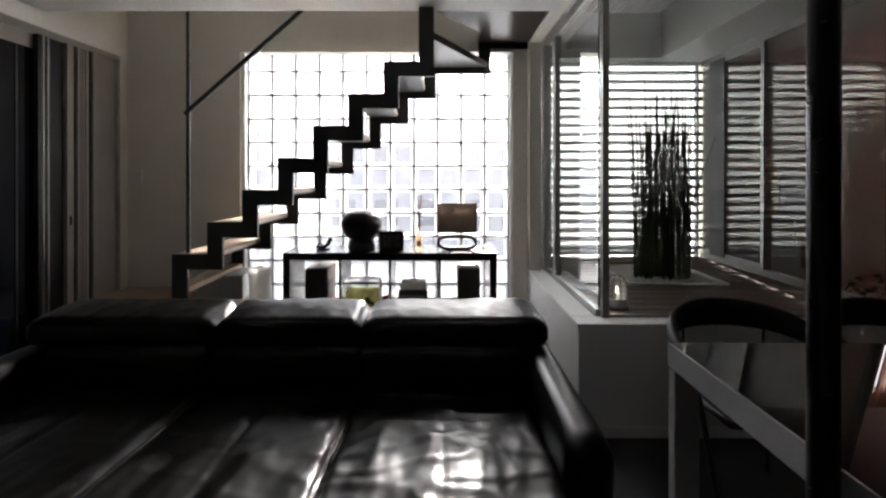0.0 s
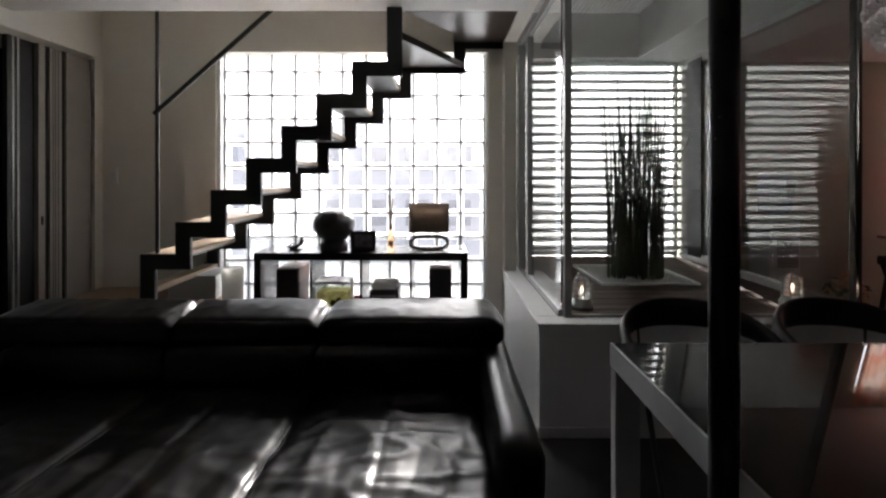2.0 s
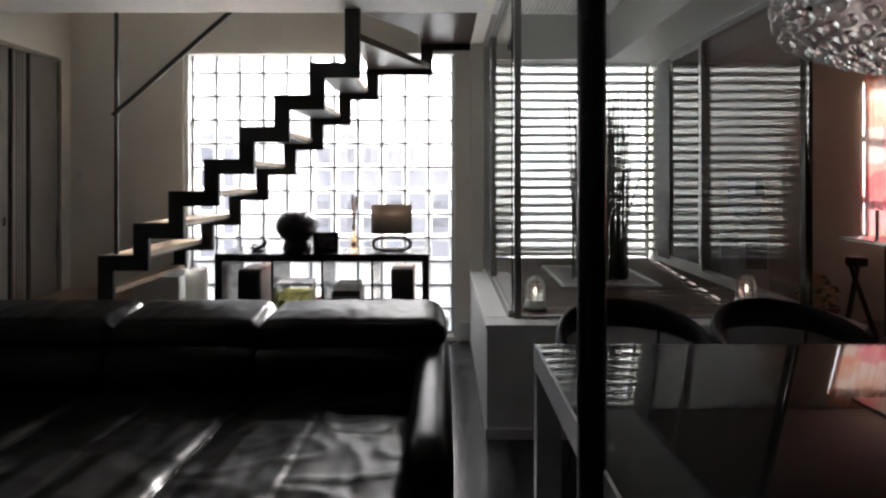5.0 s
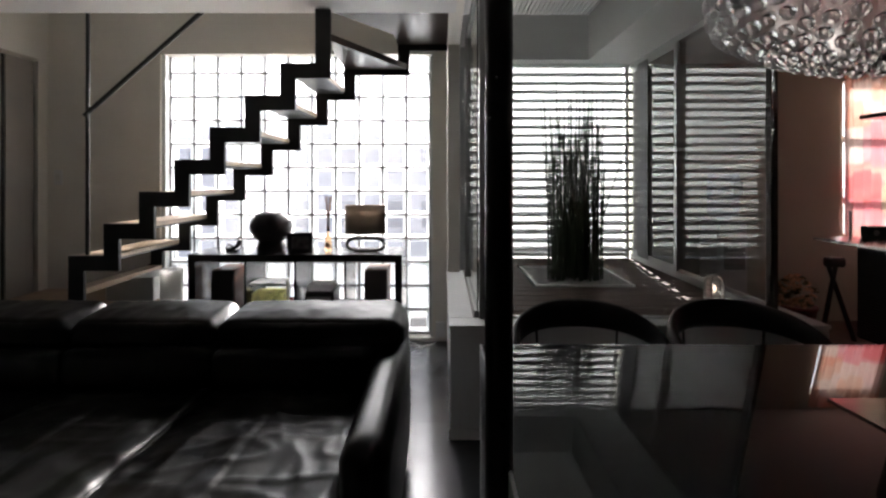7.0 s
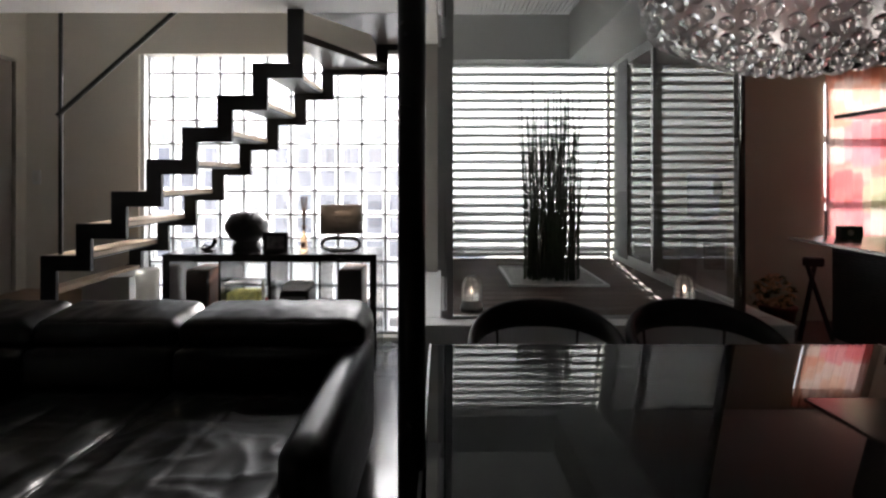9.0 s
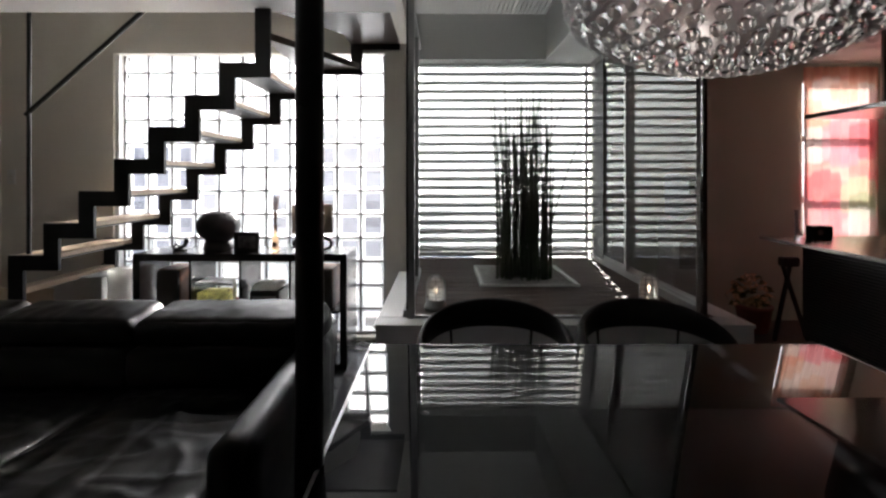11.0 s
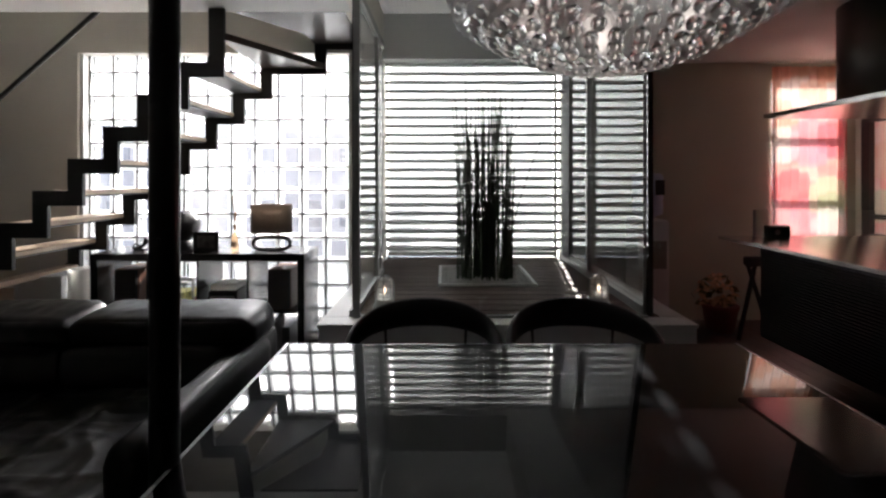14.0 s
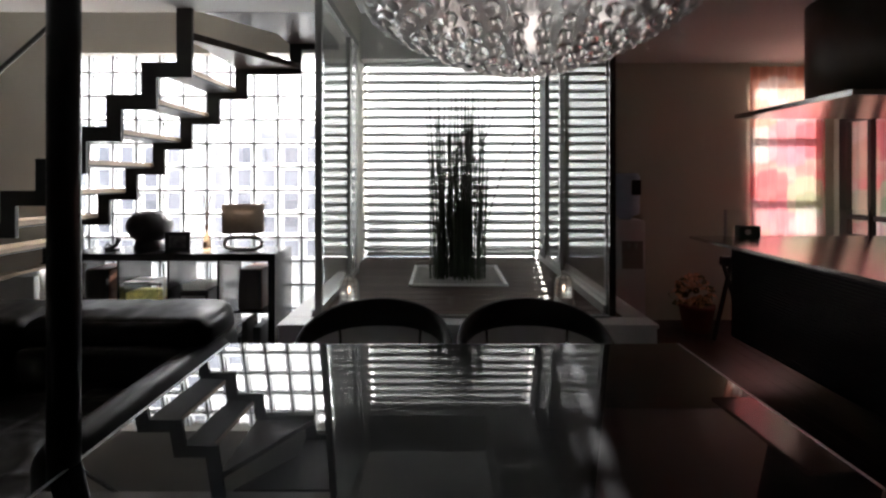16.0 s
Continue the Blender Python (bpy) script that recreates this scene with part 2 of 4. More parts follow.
solid("floor", bx(XL - 0.15, XR + 0.15, YN - 0.15, YK + 0.15, -0.12, -0.012), M_GROUT, kind="structure")
solid("ceiling", box(bx(XL, 0.75, YN, 3.01, CEIL, CEIL + 0.28), 0.75, XR, YN, 2.40, CEIL, CEIL + 0.28), M_CEIL, kind="structure")
solid("ceiling_kitchen", bx(2.60, XR, 2.404, YK, CEIL, CEIL + 0.28), M_CEIL, kind="structure")
solid("ceiling_stairwell", bx(XL - 0.15, 0.95, 2.85, 4.6, 4.9, 5.0), M_CEIL, kind="structure")
solid("wall_upper", bx(XL, 0.95, 2.85, 3.0, CEIL + 0.284, 4.9), M_WALL, kind="structure")
# unseen wall, given dark wood to keep reflections and bounce light low
solid("wall_behind", bx(XL - 0.15, XR + 0.15, YN - 0.15, YN, 0, CEIL + 0.28), M_DARKWOOD, kind="structure")

# back wall with the opening for the glass blocks
BX0, BX1, BZ0, BZ1 = -1.684, 0.579, 0.03, 2.385
w = nb()
box(w, XL - 0.15, BX0, YB, YB + 0.2, 0, 4.9)
box(w, BX1, 0.70, YB, YB + 0.2, 0, 4.9)
box(w, BX0, BX1, YB, YB + 0.2, BZ1, 4.9)
box(w, BX0, BX1, YB, YB + 0.2, -0.01, BZ0)
solid("wall_back", w, M_WALL, kind="structure")

# left wall with the sliding door's opening
w = nb()
box(w, XL - 0.15, XL, 3.70, YB, 0, 4.9)
box(w, XL - 0.15, XL, 0.9, 3.70, 2.30, 4.9)
box(w, XL - 0.15, XL, YN, 0.9, 0, 4.9)
solid("wall_left", w, M_WALL, kind="structure")
solid("wall_dark_hall", bx(XL - 1.8, XL - 1.7, 0.4, 4.2, 0, 2.6), M_WALL, kind="structure")
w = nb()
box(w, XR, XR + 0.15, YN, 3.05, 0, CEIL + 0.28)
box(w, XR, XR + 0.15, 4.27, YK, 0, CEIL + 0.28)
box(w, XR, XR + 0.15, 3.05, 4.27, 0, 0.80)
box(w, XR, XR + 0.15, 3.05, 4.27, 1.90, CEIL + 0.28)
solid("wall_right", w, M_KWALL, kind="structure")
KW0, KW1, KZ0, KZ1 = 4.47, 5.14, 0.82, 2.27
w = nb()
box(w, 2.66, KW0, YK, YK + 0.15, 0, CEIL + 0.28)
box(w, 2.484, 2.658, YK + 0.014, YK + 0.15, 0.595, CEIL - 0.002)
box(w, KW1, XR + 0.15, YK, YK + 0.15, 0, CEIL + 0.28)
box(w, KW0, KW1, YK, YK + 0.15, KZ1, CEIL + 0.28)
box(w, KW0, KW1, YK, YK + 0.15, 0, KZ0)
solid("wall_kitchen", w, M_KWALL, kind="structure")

# light court: low walls, deck, soffit
CX0, CX1, CY0, CY1 = 0.703, 2.665, 2.373, 4.39
DECK = 0.59
solid("wall_court_front", bx(CX0, CX1, CY0, CY0 + 0.10, 0, DECK - 0.02), M_WHITE, kind="structure")
solid("wall_court_west", bx(CX0, CX0 + 0.10, CY0 + 0.10, 4.5, 0, DECK - 0.02), M_WHITE, kind="structure")
solid("wall_court_east", bx(CX1 - 0.10, CX1, CY0 + 0.10, 4.5, 0, DECK - 0.02), M_WHITE, kind="structure")
w = nb()
box(w, CX0 - 0.008, CX1 + 0.008, CY0 - 0.008, CY0 + 0.13, DECK - 0.02, DECK, 0.003)
box(w, CX0 - 0.008, CX0 + 0.13, CY0 + 0.13, YB + 0.2, DECK - 0.02, DECK, 0.003)
box(w, CX1 - 0.13, CX1 + 0.008, CY0 + 0.13, YK, DECK - 0.02, DECK, 0.003)
solid("window_sill", w, M_WHITE, kind="structure")
solid("baseboard", bx(CX0 - 0.008, CX1 + 0.008, CY0 - 0.008, CY0 - 0.001, 0, 0.055), M_WHITE, kind="structure")
w = nb()
box(w, 0.72, 2.0, 4.2, 4.5, CEIL, 2.86)
box(w, 2.0, 2.60, 2.404, 4.5, CEIL, 2.86)
solid("soffit", w, M_WHITE, kind="structure")
solid("wall_court_left", box(bx(0.703, 0.80, 3.72, 4.5, DECK, 2.86), 0.703, 0.80, 2.404, 3.72, CEIL + 0.001, 2.86), M_WALL, kind="structure")
solid("wall_court_upper", box(bx(0.60, 2.7, 2.30, 2.40, CEIL + 0.284, 5.0), 0.60, 0.70, 2.41, 4.5, 2.87, 5.0), M_WALL, kind="structure")
solid("ground", bx(-60, 60, 4.6, 80, -0.4, -0.1), M_PAVING, kind="structure")

# glass block wall
blocks = solid("window_1", bx(BX0, BX1, 3.885, 3.955, BZ0, BZ1), M_MORTAR, kind="structure")


def translucent_mat(name, colour, through_share=0.6, vary=0.05, scale=10.0):
    """A thin sheet that lets light glow through."""
    m = mat(name, colour, 0.7, vary=vary, scale=scale)
    n, l = m.node_tree.nodes, m.node_tree.links
    p = n["Principled BSDF"]
    t = n.new("ShaderNodeBsdfTranslucent")
    mx = n.new("ShaderNodeMixShader")
    mx.inputs[0].default_value = through_share
    src = p.inputs["Base Color"].links[0].from_socket
    l.new(src, t.inputs["Color"])
    l.new(p.outputs[0], mx.inputs[1])
    l.new(t.outputs[0], mx.inputs[2])
    l.new(mx.outputs[0], n["Material Output"].inputs[0])
    return m


def glow_mat(name, colour, strength):
    m = bpy.data.materials.new(name)
    m.use_nodes = True
    p = m.node_tree.nodes["Principled BSDF"]
    p.inputs["Base Color"].default_value = (*colour, 1)
    p.inputs["Emission Color"].default_value = (*colour, 1)
    p.inputs["Emission Strength"].default_value = strength
    return m


M_BLOCKRIM = translucent_mat("glass_block_rim", (0.88, 0.92, 0.93), 0.75, vary=0.04, scale=30)
M_SHADECLOTH = translucent_mat("taupe_linen", (0.36, 0.30, 0.25), 0.5, vary=0.08, scale=90)
M_FILAMENT = glow_mat("warm_filament", (1.0, 0.76, 0.55), 1.3)
M_BINPAPER = translucent_mat("crinkled_white_paper", (0.92, 0.91, 0.88), 0.7, vary=0.06, scale=14)
M_TANK = translucent_mat("yellow_green_water", (0.95, 0.90, 0.55), 0.75, vary=0.45, scale=16)
M_BLUE = translucent_mat("blue_water_bottle", (0.60, 0.68, 0.80), 0.3, vary=0.05)
M_LOUVRE = translucent_mat("frosted_louvre_blade", (0.74, 0.75, 0.75), 0.4, vary=0.06, scale=6)
# for the sheet added behind the louvres, which glows white in the sun
M_LIGHTSHEET = translucent_mat("frosted_white_sheet", (0.62, 0.63, 0.63), 0.65, vary=0.03, scale=2.0)
M_BULB = glow_mat("warm_bulb", (1.0, 0.90, 0.82), 0.38)

# the mortar grid and the blocks of the glass block wall
bpy.data.objects.remove(blocks)
BP, BCOLS, BROWS = 0.2, 11, 12
GX0, GZ0, GY = -1.646, 0.045, 3.876
g = nb()
for i in range(BCOLS + 1):
    x = GX0 + i * BP
    box(g, x - 0.0075, x + 0.0075, GY + 0.006, GY + 0.075, GZ0, GZ0 + BROWS * BP)
for k in range(BROWS + 1):
    z = GZ0 + k * BP
    box(g, GX0, GX0 + BCOLS * BP, GY + 0.0075, GY + 0.073, z - 0.0075, z + 0.0075)
window_1 = solid("window_1", g, M_MORTAR, "wall of clear glass blocks in a pale mortar grid", "window", "structure")
w = nb()
box(w, BX0, GX0 - 0.006, YB + 0.02, GY + 0.08, BZ0, BZ1)
box(w, GX0 + BCOLS * BP + 0.006, BX1, YB + 0.02, GY + 0.08, BZ0, BZ1)
part("window_frame", w, M_WHITE, window_1)
rim = nb()
H, IN, DEP = 0.0925, 0.074, 0.07
for y0, s in ((0.0, 1), (DEP, -1)):
    ring_o = [rim.verts.new((a * H, y0 + s * 0.006, b * H)) for a, b in ((-1, -1), (1, -1), (1, 1), (-1, 1))]
    ring_i = [rim.verts.new((a * IN, y0, b * IN)) for a, b in ((-1, -1), (1, -1), (1, 1), (-1, 1))]
    for k in range(4):
        rim.faces.new((ring_o[k], ring_o[(k + 1) % 4], ring_i[(k + 1) % 4], ring_i[k]))
    f = rim.faces.new(ring_i)
    f.material_index = 1
    if s == 1:
        front = ring_o
    else:
        for k in range(4):
            rim.faces.new((front[k], front[(k + 1) % 4], ring_o[(k + 1) % 4], ring_o[k]))
bmesh.ops.recalc_face_normals(rim, faces=rim.faces[:])
block_mesh = bpy.data.meshes.new("glass_block")
rim.to_mesh(block_mesh)
rim.free()
block_mesh.materials.append(M_BLOCKRIM)
block_mesh.materials.append(M_BLOCK)

# neighbouring buildings seen blurred through the blocks and louvres
def far_building(x0, x1, y0, y1, z1, label):
    b = thing("building", (x0 + x1) / 2, y0, -0.1, label, "building")
    part("wall", bx(x0, x1, y0, y1, -0.1, z1), M_FACADE, b)
    part("roof", bx(x0 - 0.1, x1 + 0.1, y0 - 0.1, y1 + 0.1, z1 + 0.004, z1 + 0.12), M_MORTAR, b)
    n = max(1, int((x1 - x0) / 0.7))
    for i in range(n):
        cx = x0 + (i + 0.5) * (x1 - x0) / n
        for z in (0.5, 1.45):
            if z + 0.6 < z1:
                part("window", bx(cx - 0.2, cx + 0.2, y0 - 0.02, y0 - 0.001, z, z + 0.45), M_FARGLASS, b)
    return b


far_building(-2.1, 1.6, 8.0, 10.0, 2.42, "grey rendered neighbouring house beyond the glass blocks")
far_building(-6.2, -3.2, 8.0, 10.0, 2.35, "low grey neighbouring shed beyond the glass blocks")

# ---- louvre screen ----
LX0, LX1 = 0.816, 2.45
lou = thing("louvre_screen", 1.63, CY1, DECK, "white horizontal louvre screen closing the light court", "louvre")
part("frame", bx(LX1 - 0.036, LX1 - 0.014, CY1 - 0.03, CY1 + 0.03, DECK, CEIL), M_WHITE, lou)
part("frame", bx(LX0 + 0.012, LX1 - 0.037, CY1 - 0.03, CY1 + 0.03, DECK + 0.018, DECK + 0.052), M_WHITE, lou)
# added sheet: stops direct sun and fills the gaps with white light
part("frosted_sheet", bx(LX0 + 0.012, LX1 - 0.034, CY1 + 0.075, CY1 + 0.078, DECK, CEIL), M_LIGHTSHEET, lou, "added translucent sheet that spreads the sunlight behind the blades")
NB, PITCH = 22, 0.0835
blade = nb()
prism(blade, [(-0.043, -0.016), (-0.038, -0.021), (0.038, -0.013), (0.043, -0.008), (0.043, 0.016), (0.038, 0.021), (-0.038, 0.013), (-0.043, 0.008)], "x", LX0 + 0.014, LX1 - 0.037)
for v in blade.verts:
    v.co -= Vector((1.63, 0, 0))
blade_mesh = bpy.data.meshes.new("slat")
bmesh.ops.recalc_face_normals(blade, faces=blade.faces[:])
blade.to_mesh(blade_mesh)
blade.free()
blade_mesh.materials.append(M_LOUVRE)
for i in range(NB):
    o = new("slat", blade_mesh)
    o.parent = lou
    o.location = (0, 0, 0.085 + i * PITCH)

for i in range(NB):
    z = DECK + 0.085 + i * PITCH
    part("bracket", bx(LX0 - 0.014, LX0 + 0.013, CY1 - 0.012, CY1 + 0.012, z - 0.018, z + 0.018), M_ALU, lou)
    part("bracket", bx(LX1 - 0.0135, LX1 + 0.030, CY1 - 0.012, CY1 + 0.012, z - 0.016, z + 0.016), M_ALU, lou)

# ---- light court: glazing ----
win = thing("window_2", 0.88, 2.49, DECK, "aluminium-framed glass wall of the light court", "window", kind="structure")
P = 0.018
ZT = CEIL
part("window_frame", bx(0.862, 0.898, 2.472, 2.508, DECK, 2.86), M_ALU, win)
part("window_frame", bx(2.462, 2.502, 2.51, 2.55, DECK, ZT), M_HOOD, win, "dark bronze corner post")
part("window_frame", bx(0.835, 0.875, 2.51, 3.70, DECK, DECK + 0.035), M_ALU, win)
part("window_frame", bx(0.835, 0.875, 2.51, 3.70, ZT - 0.05, ZT), M_ALU, win)
part("window_frame", bx(0.828, 0.872, 3.38, 3.44, DECK + 0.035, ZT - 0.05), M_ALU, win)
part("window_frame", bx(0.80, 0.86, 3.62, 3.715, DECK + 0.035, ZT - 0.05), M_ALU, win)
part("window_frame", bx(0.90, 2.46, 2.478, 2.502, DECK, DECK + 0.014), M_ALU, win)
for b in (bx(0.90, 2.46, 2.486, 2.494, DECK + 0.016, 2.85), bx(0.851, 0.859, 2.512, 3.38, DECK + 0.036, ZT - 0.052), bx(0.851, 0.859, 3.44, 3.62, DECK + 0.036, ZT - 0.052)):
    part("pane", b, M_GLASS, win).visible_shadow = False

wr = thing("window_3", 2.47, 3.45, DECK, "sliding aluminium window between light court and kitchen", "window", kind="structure")
WX = 2.45
part("window_frame", bx(WX, WX + 0.06, 2.555, 4.36, ZT - 0.045, ZT), M_ALU, wr)
part("window_frame", bx(WX, WX + 0.06, 2.555, 4.36, DECK, DECK + 0.05), M_ALU, wr)
part("window_frame", bx(WX + 0.024, WX + 0.06, 4.27, 4.36, DECK + 0.05, ZT - 0.045), M_HOOD, wr, "dark bronze jamb")
part("stile", bx(WX - 0.006, WX - 0.0015, 3.98, 4.20, DECK + 0.052, ZT - 0.047), M_STEEL, wr, "black stile")
part("sash", bx(WX + 0.001, WX + 0.028, 3.505, 3.54, DECK + 0.05, ZT - 0.045), M_ALU, wr)
part("sash", bx(WX + 0.004, WX + 0.026, 3.545, 4.30, DECK + 0.05, DECK + 0.09), M_ALU, wr)
part("sash", bx(WX + 0.004, WX + 0.026, 3.545, 4.30, ZT - 0.085, ZT - 0.045), M_ALU, wr)
part("sash", bx(WX + 0.012, WX + 0.034, 4.20, 4.262, DECK + 0.09, ZT - 0.085), M_HOOD, wr)
for b in (bx(WX + 0.036, WX + 0.044, 2.556, 3.54, DECK + 0.05, ZT - 0.045), bx(WX + 0.011, WX + 0.019, 3.545, 4.20, DECK + 0.09, ZT - 0.085)):
    part("pane", b, M_GLASS, wr).visible_shadow = False

# court ceiling: a ribbed translucent roof sheet
M_GRATE = translucent_mat("ribbed_grey_roof_sheet", (0.58, 0.585, 0.58), 0.30, vary=0.06)
cgm = nb()
for k in range(30):
    x = 0.82 + k * 0.04
    box(cgm, x, x + 0.012, 2.42, 4.19, 2.846, 2.8604)
cg = solid("ceiling_court", box(cgm, 0.702, 2.1, 2.402, 4.3, 2.8605, 2.90), M_GRATE, kind="structure")

# ---- sliding door in the left wall ----
dr = thing("door_1", XL, 2.3, 0, "dark glass sliding door with stacked folding panels", "door", kind="structure")
part("track_box", bx(XL - 0.02, XL + 0.07, 0.9, 3.66, 2.30, 2.40, 0.004), M_WALL, dr)
part("jamb", bx(XL - 0.02, XL + 0.012, 3.70, 3.745, 0, 2.30), M_WALL, dr)
M_LEAF = mat("taupe_door_leaf", (0.34, 0.31, 0.28), 0.6, vary=0.05, scale=4)
M_BLUEGLASS = mat("blue_black_door_glass", (0.008, 0.011, 0.018), 0.08, vary=0.3, scale=2)
part("door_leaf", bx(XL - 0.055, XL - 0.02, 3.458, 3.695, 0.005, 2.295), M_LEAF, dr, "taupe painted leaf")
for y0, y1, depth, m in ((3.438, 3.456, 0.03, M_STEEL), (3.331, 3.436, 0.035, M_LEAF), (3.287, 3.329, 0.05, M_STEEL), (3.23, 3.285, 0.03, M_LEAF),
                         (3.097, 3.228, 0.06, M_STEEL), (3.08, 3.095, 0.04, M_ALU), (3.066, 3.078, 0.055, M_STEEL), (3.05, 3.064, 0.045, M_ALU), (3.02, 3.048, 0.05, M_STEEL)):
    part("panel", bx(XL - depth - 0.035, XL - depth, y0, y1, 0.005, 2.295), m, dr)
for y in (3.355, 3.375, 3.40):
    part("groove", bx(XL - 0.0349, XL - 0.0335, y, y + 0.004, 0.005, 2.295), M_STEEL, dr)
part("handle", bx(XL - 0.0295, XL - 0.022, 3.25, 3.262, 1.01, 1.07), M_STEEL, dr)
part("door_leaf_frame", bx(XL - 0.12, XL - 0.088, 3.09, 3.13, 0.005, 2.295), M_STEEL, dr)
part("door_leaf_frame", bx(XL - 0.12, XL - 0.09, 0.9, 3.088, 2.2, 2.295), M_LEAF, dr)
part("mullion", bx(XL - 0.094, XL - 0.088, 2.905, 2.915, 0.005, 2.199), M_HOOD, dr)
part("pane", bx(XL - 0.105, XL - 0.095, 0.9, 3.088, 0.005, 2.2), M_BLUEGLASS, dr)
part("panel", bx(XL - 0.145, XL - 0.125, 2.92, 3.68, 0.005, 2.295), M_STEEL, dr)

sw = thing("light_switch", XL + 0.02, YB - 0.003, 1.25, "small white light switch on the back wall", "switch")
part("plate", bx(-2.56, -2.49, YB - 0.010, YB - 0.001, 1.30, 1.42, 0.003), M_WHITE, sw)
part("rocker", bx(-2.545, -2.505, YB - 0.015, YB - 0.0101, 1.33, 1.39, 0.002), M_PAPER, sw)

# ---- raised oak landing and stairs ----
solid("landing", bx(XL + 0.002, -1.60, 2.96, YB - 0.002, 0, 0.44, 0.004), M_LANDING, "raised oak landing at the foot of the stairs", "landing")
st = thing("staircase", -1.7, 3.4, 0.44, "open staircase with black steel zigzag stringers and pale oak treads", "staircase")
GO, RI, X0, Z0 = 0.2265, 0.2068, -1.742, 0.853
YN1, YF1 = 2.95, 3.785
def zigzag(first, last, top, y0, y1):
    """The stepped steel plate: band 0.1 m wide, from step first to step last."""
    up, low = [], []
    T = 0.098
    for k in range(first, last + 1):
        x, z = X0 + k * GO, Z0 + k * RI
        up += [(x, z - (RI if k > first else 0.0)), (x, z)]
        low += [(x + T, z - T - (RI if k > first else 0.0)), (x + T, z - T)]
    xe = X0 + (last + 1) * GO
    return up, low, xe, T
up, low, xe, T = zigzag(0, 6, None, 0, 0)
up[0] = (X0, 0.441)
low[0] = (X0 + T, 0.441)
ztop = Z0 + 6 * RI
outline = up + [(xe - 0.0, ztop), (xe, CEIL + 0.25), (xe + T, CEIL + 0.25), (xe + T, ztop - T)] + low[::-1]
s = prism(nb(), outline, "y", YN1 - 0.012, YN1 + 0.012)
part("stringer", s, M_STEEL, st)
upf, lowf, xef, T = zigzag(-1, 6, None, 0, 0)
upf[0] = (upf[0][0] + GO - 0.02, 0.441)
upf[1] = (upf[0][0], Z0 - RI)
lowf[0] = (upf[0][0] + T, 0.441)
lowf[1] = (upf[0][0] + T, Z0 - RI - T)
z7, z8 = Z0 + 7 * RI, Z0 + 8 * RI
xw7, xw8 = 0.39, 0.70
outline = upf + [(xef, ztop), (xef, z7), (xw7 - T, z7), (xw7 - T, z8), (xw8, z8), (xw8, z8 - T), (xw7, z8 - T), (xw7, z7 - T), (xef + T, z7 - T), (xef + T, ztop - T)] + lowf[::-1]
s = prism(nb(), outline, "y", YF1 - 0.018, YF1 + 0.006)
part("stringer", s, M_STEEL, st)
for k in range(0, 7):
    x, z = X0 + k * GO, Z0 + k * RI
    td = part("tread", bx(x + 0.004, x + GO + 0.012, YN1 + 0.013, YF1 - 0.019, z - 0.034, z - 0.004, 0.003), M_OAK, st)
    part("tread_pan", bx(x + 0.012, x + GO + 0.002, YN1 + 0.013, YF1 - 0.019, z - 0.046, z - 0.0345), M_STEEL, td, "black steel pan under the oak tread")
part("tread", bx(X0 - 0.02, X0 + T - 0.004, YN1 + 0.013, YF1 - 0.019, Z0 - RI - 0.045, Z0 - RI - 0.008, 0.003), M_OAK, st)
xp = xe + T * 0.6
part("winder_tread", prism(nb(), [(xp, YN1 + 0.02), (xef + 0.02, YF1 - 0.02), (xw7 - 0.02, YF1 - 0.02), (xp + 0.03, YN1 + 0.02)], "z", z7 - 0.055, z7 - 0.008), M_DARKWOOD, st, "dark stained winder tread")
part("winder_tread", prism(nb(), [(-0.05, 3.05), (0.29, 3.50), (0.29, YF1 - 0.02), (xw8, YF1 - 0.02), (xw8, 3.05)], "z", z8 - 0.055, z8 - 0.008), M_DARKWOOD, st, "dark stained winder tread")
rl = thing("handrail", -1.68, 3.0, Z0, "black steel handrail rod and sloping rail of the stairs", "handrail")
part("post", tube(nb(), [(-1.68, 3.02, Z0 - 0.01), (-1.68, 3.02, 3.6)], 0.0125, 10), M_STEEL, rl)
part("rail", tube(nb(), [(-1.70, 3.02, 1.765), (-1.68, 3.02, 1.785), (0.1, 3.02, 1.785 + 1.78 * 0.885)], 0.016, 10), M_STEEL, rl)

solid("storage_box", bx(-1.84, -1.487, 3.40, 3.72, 0.441, 0.615, 0.004), M_WHITE, "low white box standing under the stairs", "box")
bn = thing("paper_bin", -1.375, 3.44, 0.0, "crinkled white paper bin standing beside the stairs", "bin")
prof = [(0.062, 0.0), (0.066, 0.01)] + [(0.066 + 0.014 * k / 14 + 0.0025 * math.sin(k * 2.1), 0.01 + 0.66 * k / 14) for k in range(1, 15)] + [(0.074, 0.672), (0.06, 0.40)]
part("body", smooth(lathe(nb(), -1.375, 3.44, prof, 28)), M_BINPAPER, bn)

# ---- sofa ----


